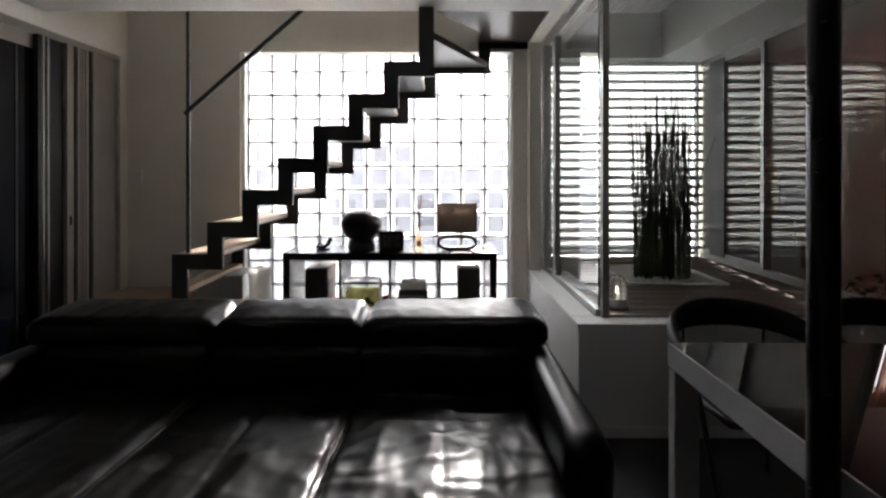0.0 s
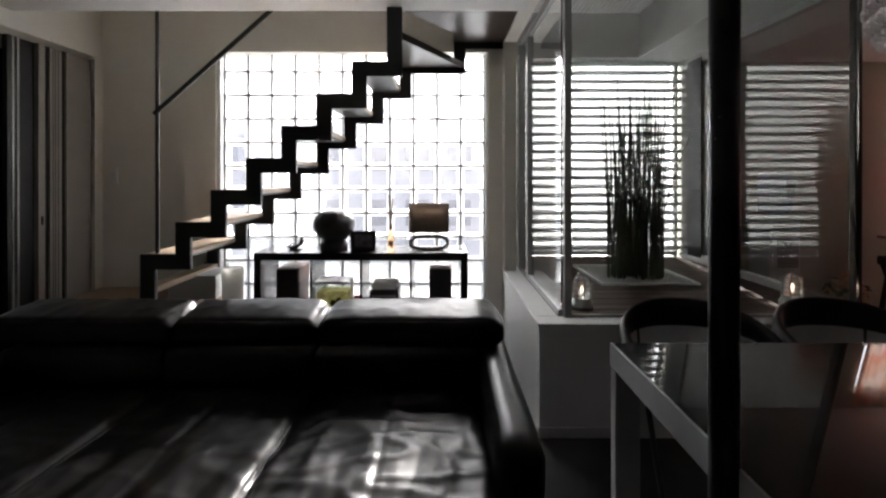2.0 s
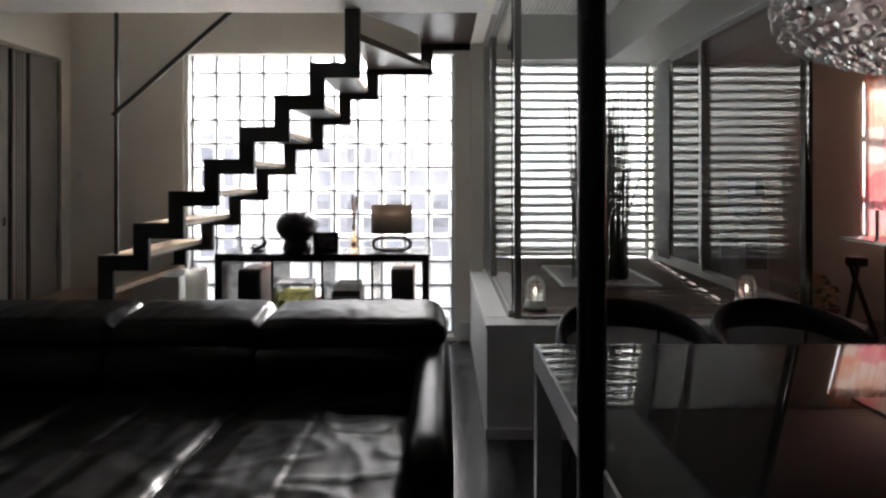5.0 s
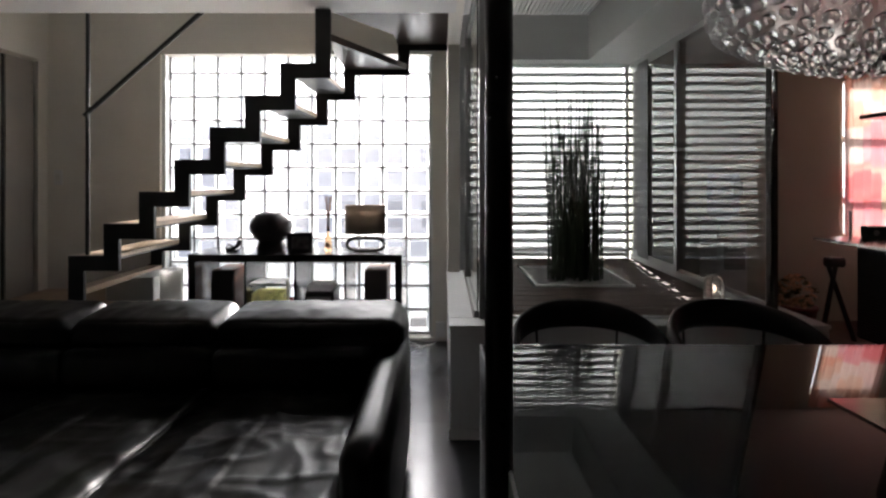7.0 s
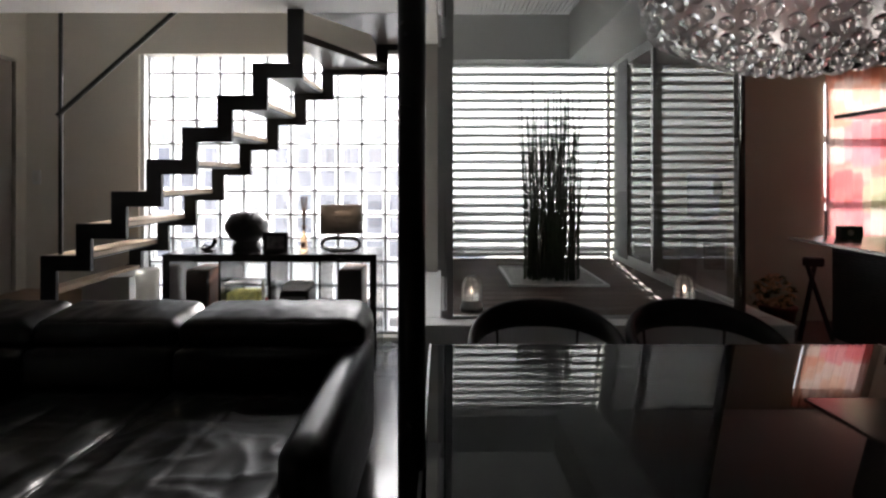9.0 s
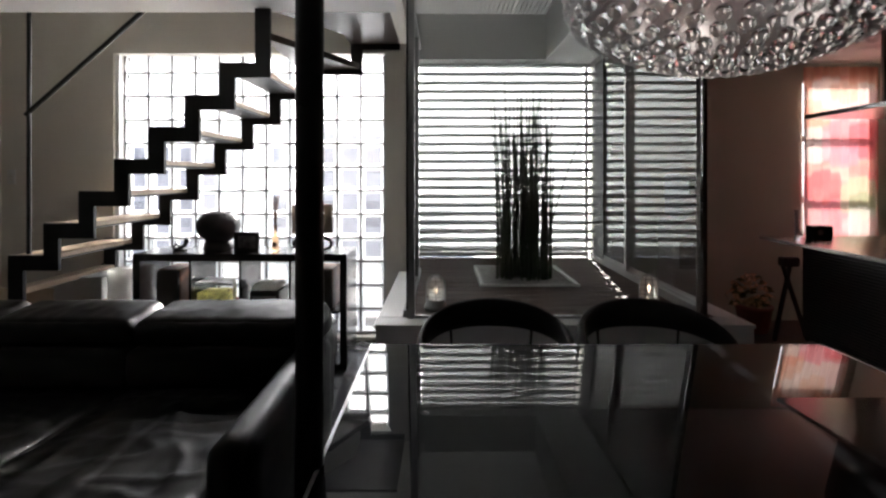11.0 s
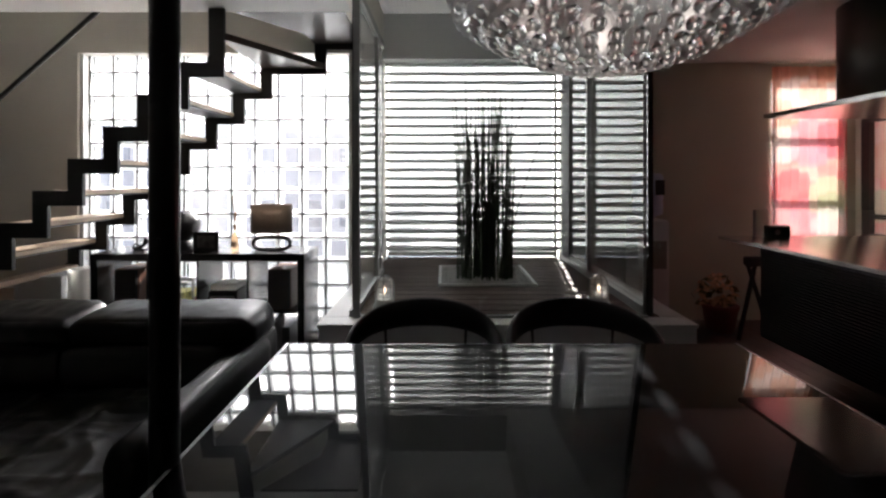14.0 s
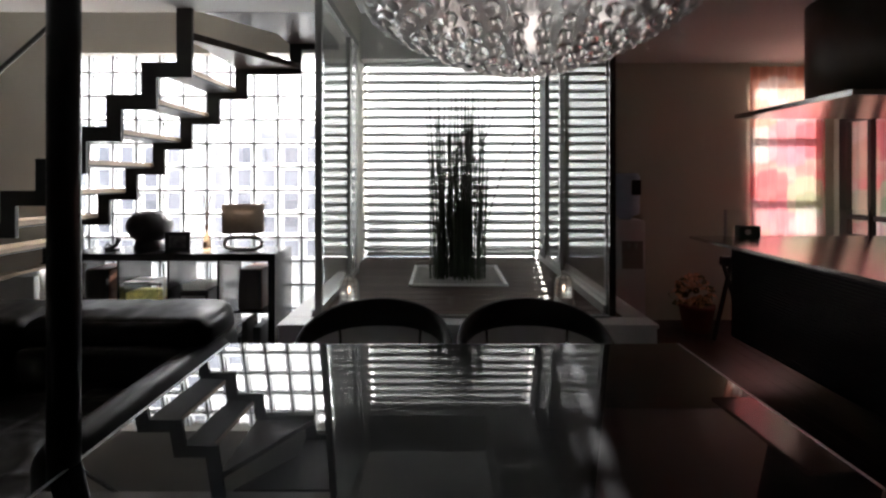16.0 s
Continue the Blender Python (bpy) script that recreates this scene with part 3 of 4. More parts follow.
def cushion(x0, x1, y0, y1, z0, z1, r=0.05, puff=0.02, wrinkle=0.004, cuts=14, seed=0.0):
    """A stuffed leather cushion: rounded box, domed on top and front, with soft creases."""
    bm = nb()
    bmesh.ops.create_cube(bm, size=2.0)
    bmesh.ops.subdivide_edges(bm, edges=bm.edges[:], cuts=cuts, use_grid_fill=True)
    hx, hy, hz = (x1 - x0) / 2, (y1 - y0) / 2, (z1 - z0) / 2
    c = Vector(((x0 + x1) / 2, (y0 + y1) / 2, (z0 + z1) / 2))
    for v in bm.verts:
        a, b, d = v.co
        p = Vector((a * hx, b * hy, d * hz))
        q = Vector((max(-hx + r, min(hx - r, p.x)), max(-hy + r, min(hy - r, p.y)), max(-hz + r, min(hz - r, p.z))))
        e = p - q
        if e.length > 1e-9:
            n = e.normalized()
            p = q + n * r
        else:
            n = Vector((0, 0, 1))
        dome = (1 - a * a) * (1 - b * b) if abs(d) > 0.99 else ((1 - a * a) * (1 - d * d) if abs(b) > 0.99 else (1 - b * b) * (1 - d * d))
        p += n * puff * dome
        wv = c + p
        cre = noise.noise(Vector((wv.x * 9 + seed, wv.y * 4, wv.z * 7))) + 0.6 * noise.noise(Vector((wv.x * 22, wv.y * 9 + seed, wv.z * 16)))
        p += n * wrinkle * cre
        v.co = c + p
    return smooth(bm)


SX0, S1, S2, SX1 = -1.92, -1.05, -0.373, 0.485
sofa = thing("sofa", -0.72, 1.85, 0, "long black leather sofa with creased cushions on the tiled floor", "sofa")
part("base", cushion(SX0 + 0.03, SX1 - 0.02, 1.28, 2.40, 0.05, 0.30, 0.03, 0.0, 0.002, 12), M_LEATHER, sofa)
part("back_panel", cushion(SX0 + 0.02, SX1 + 0.005, 2.12, 2.42, 0.12, 0.60, 0.06, 0.0, 0.003, 14), M_LEATHER, sofa)
for i, (a, b) in enumerate(((SX0 + 0.13, S1), (S1, S2), (S2, SX1 - 0.115))):
    sc = cushion(a + 0.003, b - 0.003, 1.16, 2.10, 0.29, 0.425, 0.036, 0.022, 0.005, 64, i * 7.3)
    for v in sc.verts:
        if v.co.z > 0.40:
            ridge = 1 - abs(noise.noise(Vector((v.co.x * 5.5 + i * 4.1, v.co.y * 3.2, i * 2.0))))
            ridge2 = 1 - abs(noise.noise(Vector((v.co.x * 3.0 + v.co.y * 6.0, v.co.y * 7.5 - v.co.x * 2.0, 5.0 + i))))
            v.co.z += (0.0015, 0.004, 0.007)[i] * (ridge ** 5 + ridge2 ** 6)
            v.co.z -= 0.005 * math.exp(-((v.co.x - (a + b) / 2) / 0.010) ** 2)
        v.co.z -= 0.042 * (v.co.y - 1.45)          # the seats lean back a little
    part("seat_cushion", sc, M_LEATHER, sofa)
    part("back_cushion", cushion(a + 0.003, b - 0.003, 2.03, 2.16, 0.40, 0.585, 0.04, 0.008, 0.004, 14, i * 3.1), M_LEATHER, sofa)
for i, (a, b) in enumerate(((SX0, S1), (S1, S2), (S2, SX1))):
    hr = cushion(a + 0.003, b - 0.003, 2.08, 2.38, 0.57, 0.722, 0.042, 0.014, 0.006, 40, 20 + i * 5.7)
    for v in hr.verts:
        if v.co.z > 0.62:
            fold = 1 - abs(noise.noise(Vector((v.co.x * 9.0 + v.co.y * 3, v.co.y * 5.0, 3.0 + i))))
            v.co.z += 0.005 * fold ** 5
            v.co.z -= 0.08 * (2.36 - v.co.y) * (v.co.z - 0.62) / 0.10      # the top falls towards the seats
            end = min(v.co.x - a, b - v.co.x)
            v.co.z -= 0.022 * math.exp(-(end / 0.035) ** 2)             # pinched in at the seams
    part("headrest", hr, M_LEATHER, sofa)
part("armrest", cushion(0.36, 0.505, 1.29, 2.30, 0.06, 0.578, 0.06, 0.008, 0.003, 18, 3.0), M_LEATHER, sofa)
part("armrest", cushion(-1.935, -1.79, 1.29, 2.30, 0.06, 0.578, 0.06, 0.008, 0.003, 18, 9.0), M_LEATHER, sofa)
for x in (-1.85, 0.40):
    for y in (1.36, 2.32):
        part("foot", lathe(nb(), x, y, [(0.022, 0.0), (0.026, 0.07)], 12), M_CHROME, sofa)

# ---- steel post ----
solid("steel_post", smooth(lathe(nb(), 0.779, 0.937, [(0.0285, 0.0), (0.0285, CEIL)], 40)), M_POST, "round black gloss steel post from floor to ceiling", "post")

# ---- dining table and chairs ----
TX0, TX1, TY0, TY1, TZ = 0.795, 2.39, 0.70, 1.62, 0.764
tb = thing("dining_table", 1.59, 1.16, 0, "dining table with black mirror glass top in a pale metal frame", "table")
part("tabletop", bx(TX0 + 0.008, TX1 - 0.008, TY0 + 0.008, TY1 - 0.002, TZ - 0.012, TZ), M_TABLEGLASS, tb)
for b in (bx(TX0, TX0 + 0.0075, TY0, TY1, TZ - 0.08, TZ + 0.001), bx(TX1 - 0.0075, TX1, TY0, TY1, TZ - 0.08, TZ + 0.001),
          bx(TX0 + 0.008, TX1 - 0.008, TY0, TY0 + 0.0075, TZ - 0.08, TZ + 0.001), bx(TX0 + 0.008, TX1 - 0.008, TY1 - 0.020, TY1 - 0.003, TZ - 0.08, TZ - 0.013)):
    part("apron", b, M_TABLEFRAME, tb)
for x in (TX0 + 0.001, TX1 - 0.086):
    for y in (TY0 + 0.001, TY1 - 0.05):
        part("leg", bx(x, x + 0.085, y, y + 0.045, 0, TZ - 0.081, 0.003), M_TABLEFRAME, tb)


def dining_chair(cx, cy):
    ch = thing("dining_chair", cx, cy, 0, "black leather dining chair with a curved wrap-around back", "chair", "chairs at the dining table")
    bm = nb()
    rings = []
    N = 36
    for i in range(N + 1):
        th = radians(-112 + 224 * i / N)
        u = abs(th) / radians(112)
        px, py = cx + 0.305 * math.sin(th), cy - 0.02 + 0.25 * math.cos(th)
        zc = 0.727 - 0.12 * u ** 2.2
        hh = 0.066 * (1 - u ** 1.5) + 0.034 * u ** 1.5
        tt = 0.020 + 0.004 * u
        nrm = Vector((math.sin(th), math.cos(th), 0))
        rings.append([bm.verts.new(Vector((px, py, zc)) + nrm * tt * math.cos(k * math.pi / 6) + Vector((0, 0, 1)) * hh * math.sin(k * math.pi / 6)) for k in range(12)])
    for a, b in zip(rings, rings[1:]):
        for k in range(12):
            bm.faces.new((a[k], a[(k + 1) % 12], b[(k + 1) % 12], b[k]))
    bm.faces.new(rings[0][::-1])
    bm.faces.new(rings[-1])
    part("backrest", smooth(bm), M_CHAIR, ch)
    part("seat", cushion(cx - 0.23, cx + 0.23, cy - 0.24, cy + 0.20, 0.42, 0.47, 0.022, 0.012, 0.001, 8), M_CHAIR, ch)
    for s in (-1, 1):
        part("back_rod", tube(nb(), [(cx + s * 0.17, cy + 0.17, 0.44), (cx + s * 0.185, cy + 0.175, 0.70)], 0.006, 8), M_STEEL, ch)
        part("leg", tube(nb(), [(cx + s * 0.22, cy + 0.20, 0.0), (cx + s * 0.19, cy + 0.16, 0.42)], 0.011, 10), M_STEEL, ch)
        part("leg", tube(nb(), [(cx + s * 0.24, cy - 0.24, 0.0), (cx + s * 0.285, cy - 0.10, 0.60)], 0.011, 10), M_STEEL, ch)
    return ch


chair = dining_chair(1.27, 1.90)
copy_thing(chair, pose(1.935, 1.90, 0))

# ---- console shelf and what stands on it ----
KX0, KX1, KY0, KY1, KZ = -1.124, 0.378, 3.205, 3.565, 0.818
con = thing("console_shelf", -0.37, 3.38, 0, "long black lacquered open shelf with eight compartments", "shelf")
part("top", bx(KX0, KX1, KY0, KY1, KZ - 0.05, KZ, 0.002), M_CONSOLE, con)
part("bottom", bx(KX0 + 0.052, KX1 - 0.052, KY0, KY1, 0.0, 0.045), M_CONSOLE, con)
for x in (KX0, KX1 - 0.05):
    part("side", bx(x, x + 0.05, KY0, KY1, 0, KZ - 0.0505, 0.002), M_CONSOLE, con)
for k in (1, 2, 3):
    x = KX0 + 0.05 + k * (KX1 - KX0 - 0.1) / 4
    part("divider", bx(x - 0.008, x + 0.008, KY0 + 0.004, KY1, 0.0455, KZ - 0.0505), M_CONSOLE, con)
for k in range(4):
    x0 = KX0 + 0.06 + k * (KX1 - KX0 - 0.1) / 4
    part("shelf_board", bx(x0, x0 + (KX1 - KX0 - 0.1) / 4 - 0.02, KY0 + 0.004, KY1, 0.398, 0.414), M_CONSOLE, con)


def speaker(cx, label):
    z = 0.4145
    sp = thing("loudspeaker", cx, 3.34, z, label, "loudspeaker", "pair of loudspeakers")
    cab = part("cabinet", bx(cx - 0.08, cx + 0.08, 3.262, 3.50, z, z + 0.285, 0.003), M_SPKWOOD, sp, "red-brown wood veneer cabinet")
    part("grille", bx(cx - 0.078, cx + 0.078, 3.235, 3.2615, z + 0.003, z + 0.282, 0.006), M_BLACKCLOTH, cab)


speaker(-0.90, "bookshelf loudspeaker with dark cloth grille in the shelf")
speaker(0.185, "bookshelf loudspeaker with dark cloth grille in the shelf")
aq = thing("aquarium", -0.58, 3.3, 0.4145, "small glass aquarium glowing yellow-green in the shelf", "aquarium")
part("water", bx(-0.69, -0.475, 3.245, 3.40, 0.43, 0.535), M_TANK, aq)
part("lid", bx(-0.70, -0.465, 3.235, 3.41, 0.60, 0.612, 0.002), M_WHITE, aq)
part("tank", box(bx(-0.70, -0.465, 3.235, 3.41, 0.4145, 0.428), -0.70, -0.465, 3.235, 3.239, 0.428, 0.60), M_GLASS, aq)
for lx_, lz_, lr_ in ((-0.665, 0.462, 0.022), (-0.62, 0.45, 0.015), (-0.575, 0.458, 0.020), (-0.535, 0.47, 0.024), (-0.50, 0.452, 0.016)):
    lm = nb()
    bmesh.ops.create_icosphere(lm, subdivisions=2, radius=lr_)
    for v in lm.verts:
        v.co = Vector((lx_ + v.co.x, 3.243 + 0.1 * v.co.y, lz_ + v.co.z * 1.2 + 0.006 * noise.noise(v.co * 90 + Vector((lx_ * 50, 0, 0)))))
    part("water_plant", smooth(lm), M_WEED, aq, "olive water weed")
part("pump", lathe(nb(), -0.452, 3.30, [(0.010, 0.4145), (0.012, 0.60), (0.009, 0.625)], 14), M_BINPAPER, aq, "white pump tube")
rc = thing("red_cup", -0.415, 3.29, 0.4145, "small red cup beside the aquarium on the shelf", "cup")
part("body", smooth(lathe(nb(), -0.415, 3.29, [(0.017, 0.4145), (0.021, 0.42), (0.023, 0.495), (0.021, 0.495), (0.019, 0.43)], 20)), mat("red_glaze", (0.28, 0.03, 0.03), 0.3), rc)
au = thing("audio_unit", -0.22, 3.3, 0.4145, "black compact audio unit on the shelf board", "audio unit")
part("body", bx(-0.318, -0.112, 3.245, 3.45, 0.42, 0.548, 0.006), M_PLASTIC, au)
part("lid", bx(-0.305, -0.125, 3.25, 3.44, 0.5485, 0.592, 0.008), M_BINPAPER, au, "pale tray lid")
part("display", bx(-0.30, -0.13, 3.241, 3.2445, 0.485, 0.512), M_ALU, au)
for x in (-0.31, -0.145):
    part("foot", lathe(nb(), x, 3.30, [(0.01, 0.4145), (0.01, 0.42)], 10), M_PLASTIC, au)
for i, (x, h, m) in enumerate(((0.02, 0.20, M_PAPER), (0.06, 0.17, M_PLASTIC), (0.12, 0.28, M_BLACKCLOTH), (0.20, 0.24, M_PLASTIC))):
    solid("storage_case", bx(x, x + 0.035 + 0.02 * (i % 2), 3.26, 3.46, 0.0455, 0.0455 + h, 0.003), m, "dark upright case in the lower shelf compartment" if m != M_PAPER else "pale upright case in the lower shelf compartment", "case")

pot = thing("round_pot", -0.60, 3.36, KZ, "dark stoneware globe pot with an irregular opening on a foot", "pot")
px, py = -0.595, 3.36
bm = lathe(nb(), px, py, [(0.094, KZ), (0.104, KZ + 0.012), (0.098, KZ + 0.05), (0.086, KZ + 0.085)], 32)
part("foot", smooth(bm), M_CERAMIC, pot, "warm brown stoneware foot")
prof = []
for k in range(0, 17):
    a = -math.pi / 2 * 0.80 + k / 16 * (math.pi / 2 * 0.80 + 1.05)
    prof.append((0.147 * math.cos(a) + 0.002, KZ + 0.180 + 0.122 * math.sin(a)))
prof += [(prof[-1][0] - 0.018, prof[-1][1] - 0.01), (0.06, KZ + 0.20), (0.03, KZ + 0.12)]
bm = lathe(nb(), px, py, prof, 40)
for v in bm.verts:
    n1 = noise.noise(v.co * 9)
    v.co.z += 0.012 * n1 * max(0, (v.co.z - KZ - 0.12) / 0.15)
    v.co.x += 0.008 * n1
part("bowl", smooth(bm), M_CERAMIC, pot)
lump = nb()
for k in range(9):
    a = 2 * math.pi * k / 9
    r = bmesh.ops.create_icosphere(lump, subdivisions=2, radius=0.026 + 0.008 * math.sin(k * 2.3))
    for v in r["verts"]:
        v.co = Vector((px + 0.078 * math.cos(a) + v.co.x, py + 0.078 * math.sin(a) + v.co.y, KZ + 0.268 + 0.006 * math.sin(k * 1.7) + 0.35 * v.co.z)) + Vector((0, 0, 0.006 * noise.noise(v.co * 60)))
part("rim", smooth(lump), M_CERAMIC, pot, "lumpy dark rim")

pf = thing("photo_frame", -0.36, 3.34, KZ, "small black photo frame leaning on the shelf", "photo frame")
pfr = part("frame", bx(-0.470, -0.285, 3.325, 3.345, KZ, KZ + 0.14, 0.004), M_PLASTIC, pf)
part("picture", bx(-0.435, -0.31, 3.3215, 3.3248, KZ + 0.022, KZ + 0.112), mat("dim_grey_print", (0.12, 0.11, 0.11), 0.4, vary=0.7, scale=25), pfr)
part("strut", bx(-0.38, -0.365, 3.345, 3.40, KZ, KZ + 0.07), M_PLASTIC, pf)

rd = thing("reed_diffuser", -0.18, 3.36, KZ, "glass reed diffuser bottle with amber oil and thin sticks", "diffuser")
M_AMBER = glass_mat("amber_oil_glass", (0.85, 0.55, 0.32), 0.05, 1.4)
M_STICK = mat("rattan_stick", (0.22, 0.12, 0.07), 0.7, vary=0.2)
rb = part("bottle", smooth(lathe(nb(), -0.178, 3.36, [(0.024, KZ), (0.027, KZ + 0.01), (0.022, KZ + 0.10), (0.010, KZ + 0.13), (0.010, KZ + 0.16)], 20)), M_AMBER, rd)
part("label", bx(-0.194, -0.162, 3.334, 3.3355, KZ + 0.03, KZ + 0.065), mat("brown_label", (0.20, 0.09, 0.05), 0.6), rb)
part("collar", lathe(nb(), -0.178, 3.36, [(0.013, KZ + 0.1605), (0.013, KZ + 0.19)], 14), M_STICK, rb)
for i in range(6):
    a = i * 1.05
    part("stick", tube(nb(), [(-0.178 + 0.003 * math.cos(a), 3.36 + 0.003 * math.sin(a), KZ + 0.19), (-0.176 + 0.022 * math.cos(a), 3.36 + 0.022 * math.sin(a), KZ + 0.40 + 0.015 * math.sin(3 * a))], 0.0034, 6), M_STICK, rd)

lp = thing("table_lamp", 0.10, 3.33, KZ, "table lamp with oval taupe linen shade and chrome loop base", "lamp")
lx, ly = 0.102, 3.33
bm = nb()
N = 48
def stadium(a, b, k):
    th = 2 * math.pi * k / N
    c, s = math.cos(th), math.sin(th)
    return a * (abs(c) ** 0.55) * (1 if c >= 0 else -1), b * (abs(s) ** 0.9) * (1 if s >= 0 else -1)
loops = []
for z, inset in ((KZ + 0.135, 0), (KZ + 0.338, 0), (KZ + 0.338, 0.004), (KZ + 0.135, 0.004)):
    loops.append([bm.verts.new((lx + stadium(0.146 - inset, 0.085 - inset, k)[0], ly + stadium(0.146 - inset, 0.085 - inset, k)[1], z)) for k in range(N)])
for a, b in zip(loops, loops[1:] + loops[:1]):
    for k in range(N):
        bm.faces.new((a[k], a[(k + 1) % N], b[(k + 1) % N], b[k]))
part("shade", smooth(bm), M_SHADECLOTH, lp, "taupe linen shade")
loop = []
for k in range(41):
    th = 2 * math.pi * k / 40
    c, s = math.cos(th), math.sin(th)
    loop.append((lx + 0.135 * (abs(c) ** 0.5) * (1 if c >= 0 else -1), ly, KZ + 0.057 + 0.044 * (abs(s) ** 0.8) * (1 if s >= 0 else -1)))
part("base", smooth(tube(nb(), loop, 0.015, 10)), M_CHROME, lp, "chrome loop base")
part("stem", tube(nb(), [(lx, ly, KZ + 0.095), (lx, ly, KZ + 0.20)], 0.006, 10), M_CHROME, lp)
part("bulb", smooth(lathe(nb(), lx, ly, [(0.012, KZ + 0.19), (0.022, KZ + 0.22), (0.024, KZ + 0.25), (0.012, KZ + 0.28)], 16)), M_PAPER, lp)
cord = [(lx - 0.02, ly, KZ + 0.14), (lx - 0.10, ly - 0.01, KZ + 0.13), (lx - 0.165, ly, KZ + 0.12), (lx - 0.175, ly, KZ + 0.06), (lx - 0.15, ly + 0.01, KZ + 0.02), (lx - 0.12, ly + 0.05, KZ + 0.006)]
part("cord", tube(nb(), cord, 0.003, 6), M_PLASTIC, lp)

tr = thing("toy_figure", -0.86, 3.36, KZ, "small dark metal ornament lying on the shelf", "ornament")
part("body", smooth(tube(nb(), [(-0.93, 3.36, KZ + 0.012), (-0.87, 3.36, KZ + 0.02), (-0.84, 3.36, KZ + 0.045), (-0.825, 3.36, KZ + 0.085)], 0.010, 8, 0.018)), M_STEEL, tr)
part("foot", bx(-0.915, -0.83, 3.34, 3.38, KZ, KZ + 0.010, 0.003), M_STEEL, tr)
part("arm", tube(nb(), [(-0.93, 3.36, KZ + 0.02), (-0.905, 3.35, KZ + 0.05), (-0.87, 3.36, KZ + 0.03)], 0.007, 8), M_STEEL, tr)

cb_ = thing("cable", 0.28, 3.70, 0.0, "loose white cable lying on the tiles by the blocks", "cable")
part("wire", tube(nb(), [(0.62, 3.79, 0.05), (0.60, 3.74, 0.006), (0.50, 3.66, 0.006), (0.40, 3.70, 0.03), (0.33, 3.62, 0.006), (0.40, 3.56, 0.006), (0.50, 3.60, 0.02), (0.46, 3.68, 0.006), (0.30, 3.72, 0.006), (0.2, 3.70, 0.006)], 0.005, 6), M_WHITE, cb_)
ot = thing("socket_outlet", 0.645, YB, 0.02, "white wall socket low beside the glass blocks", "socket")
part("plate", bx(0.605, 0.685, YB - 0.05, YB - 0.001, 0.05, 0.17, 0.004), M_WHITE, ot)

# ---- deck, planter bed with reeds, bulkhead lamps ----
deck = solid("deck", bx(0.805, 2.56, 2.505, 4.36, DECK - 0.06, DECK - 0.022), M_GROUT, kind="structure")
FX0, FX1, FY0, FY1 = 1.315, 2.015, 3.22, 3.93
bed = thing("planter_bed", 1.665, 3.57, DECK - 0.02, "square gravel planter bed with a white rim set in the deck", "planter")
for b in (bx(FX0, FX1, FY0, FY0 + 0.024, DECK - 0.02, DECK + 0.012), bx(FX0, FX1, FY1 - 0.024, FY1, DECK - 0.02, DECK + 0.012),
          bx(FX0, FX0 + 0.024, FY0 + 0.025, FY1 - 0.025, DECK - 0.02, DECK + 0.012), bx(FX1 - 0.024, FX1, FY0 + 0.025, FY1 - 0.025, DECK - 0.02, DECK + 0.012)):
    part("rim", b, M_WHITE, bed)
gr = nb()
rnd = random.Random(5)
bmesh.ops.create_grid(gr, x_segments=60, y_segments=60, size=0.5)
for v in gr.verts:
    v.co = (1.665 + v.co.x * 0.648, 3.575 + v.co.y * 0.658, DECK - 0.004 + 0.010 * noise.noise(Vector((v.co.x * 60, v.co.y * 60, 0))) + rnd.uniform(-0.004, 0.006))
part("gravel", gr, M_GRAVEL, bed)

reeds = thing("reed_clump", 1.67, 3.50, DECK - 0.01, "dense clump of tall dark green horsetail reeds in gravel", "reeds")
for i in range(120):
    a, rr = rnd.uniform(0, 2 * math.pi), rnd.random() ** 0.6
    bx_, by_ = 1.67 + 0.225 * rr * math.cos(a), 3.50 + 0.12 * rr * math.sin(a)
    hgt = 0.66 + 0.76 * rnd.random() ** 0.75 + (0.10 if i % 9 == 0 else 0.0)
    lean = rnd.gauss(0, 0.018) + (0.10 + 0.16 * rnd.random() if (i % 14 == 0) else 0) + (bx_ - 1.67) * 0.12
    r0 = rnd.uniform(0.0045, 0.006)
    pts = [(bx_ + lean * hgt * (k / 5) ** 1.5, by_ + rnd.gauss(0, 0.004), DECK - 0.012 + hgt * k / 5) for k in range(6)]
    s = tube(nb(), pts, r0, 6, 0.003)
    for k in range(1, 12):
        z = k / 12
        q = z * 5
        j = min(4, int(q))
        f = q - j
        c = [pts[j][m] * (1 - f) + pts[j + 1][m] * f for m in range(3)]
        tube(s, [(c[0], c[1], c[2] - 0.006), (c[0], c[1], c[2] + 0.006)], 0.0085 - 0.004 * z, 6)
        if rnd.random() < 0.45:
            sd = rnd.choice((-1, 1))
            tube(s, [(c[0], c[1], c[2]), (c[0] + sd * rnd.uniform(0.008, 0.02), c[1] + rnd.uniform(-0.01, 0.01), c[2] + rnd.uniform(0.03, 0.07))], 0.003, 5, 0.0015)
    part("reed", s, M_REED, reeds)
    

M_DOME = glass_mat("ribbed_lamp_glass", (0.95, 0.92, 0.88), 0.35, 1.35)


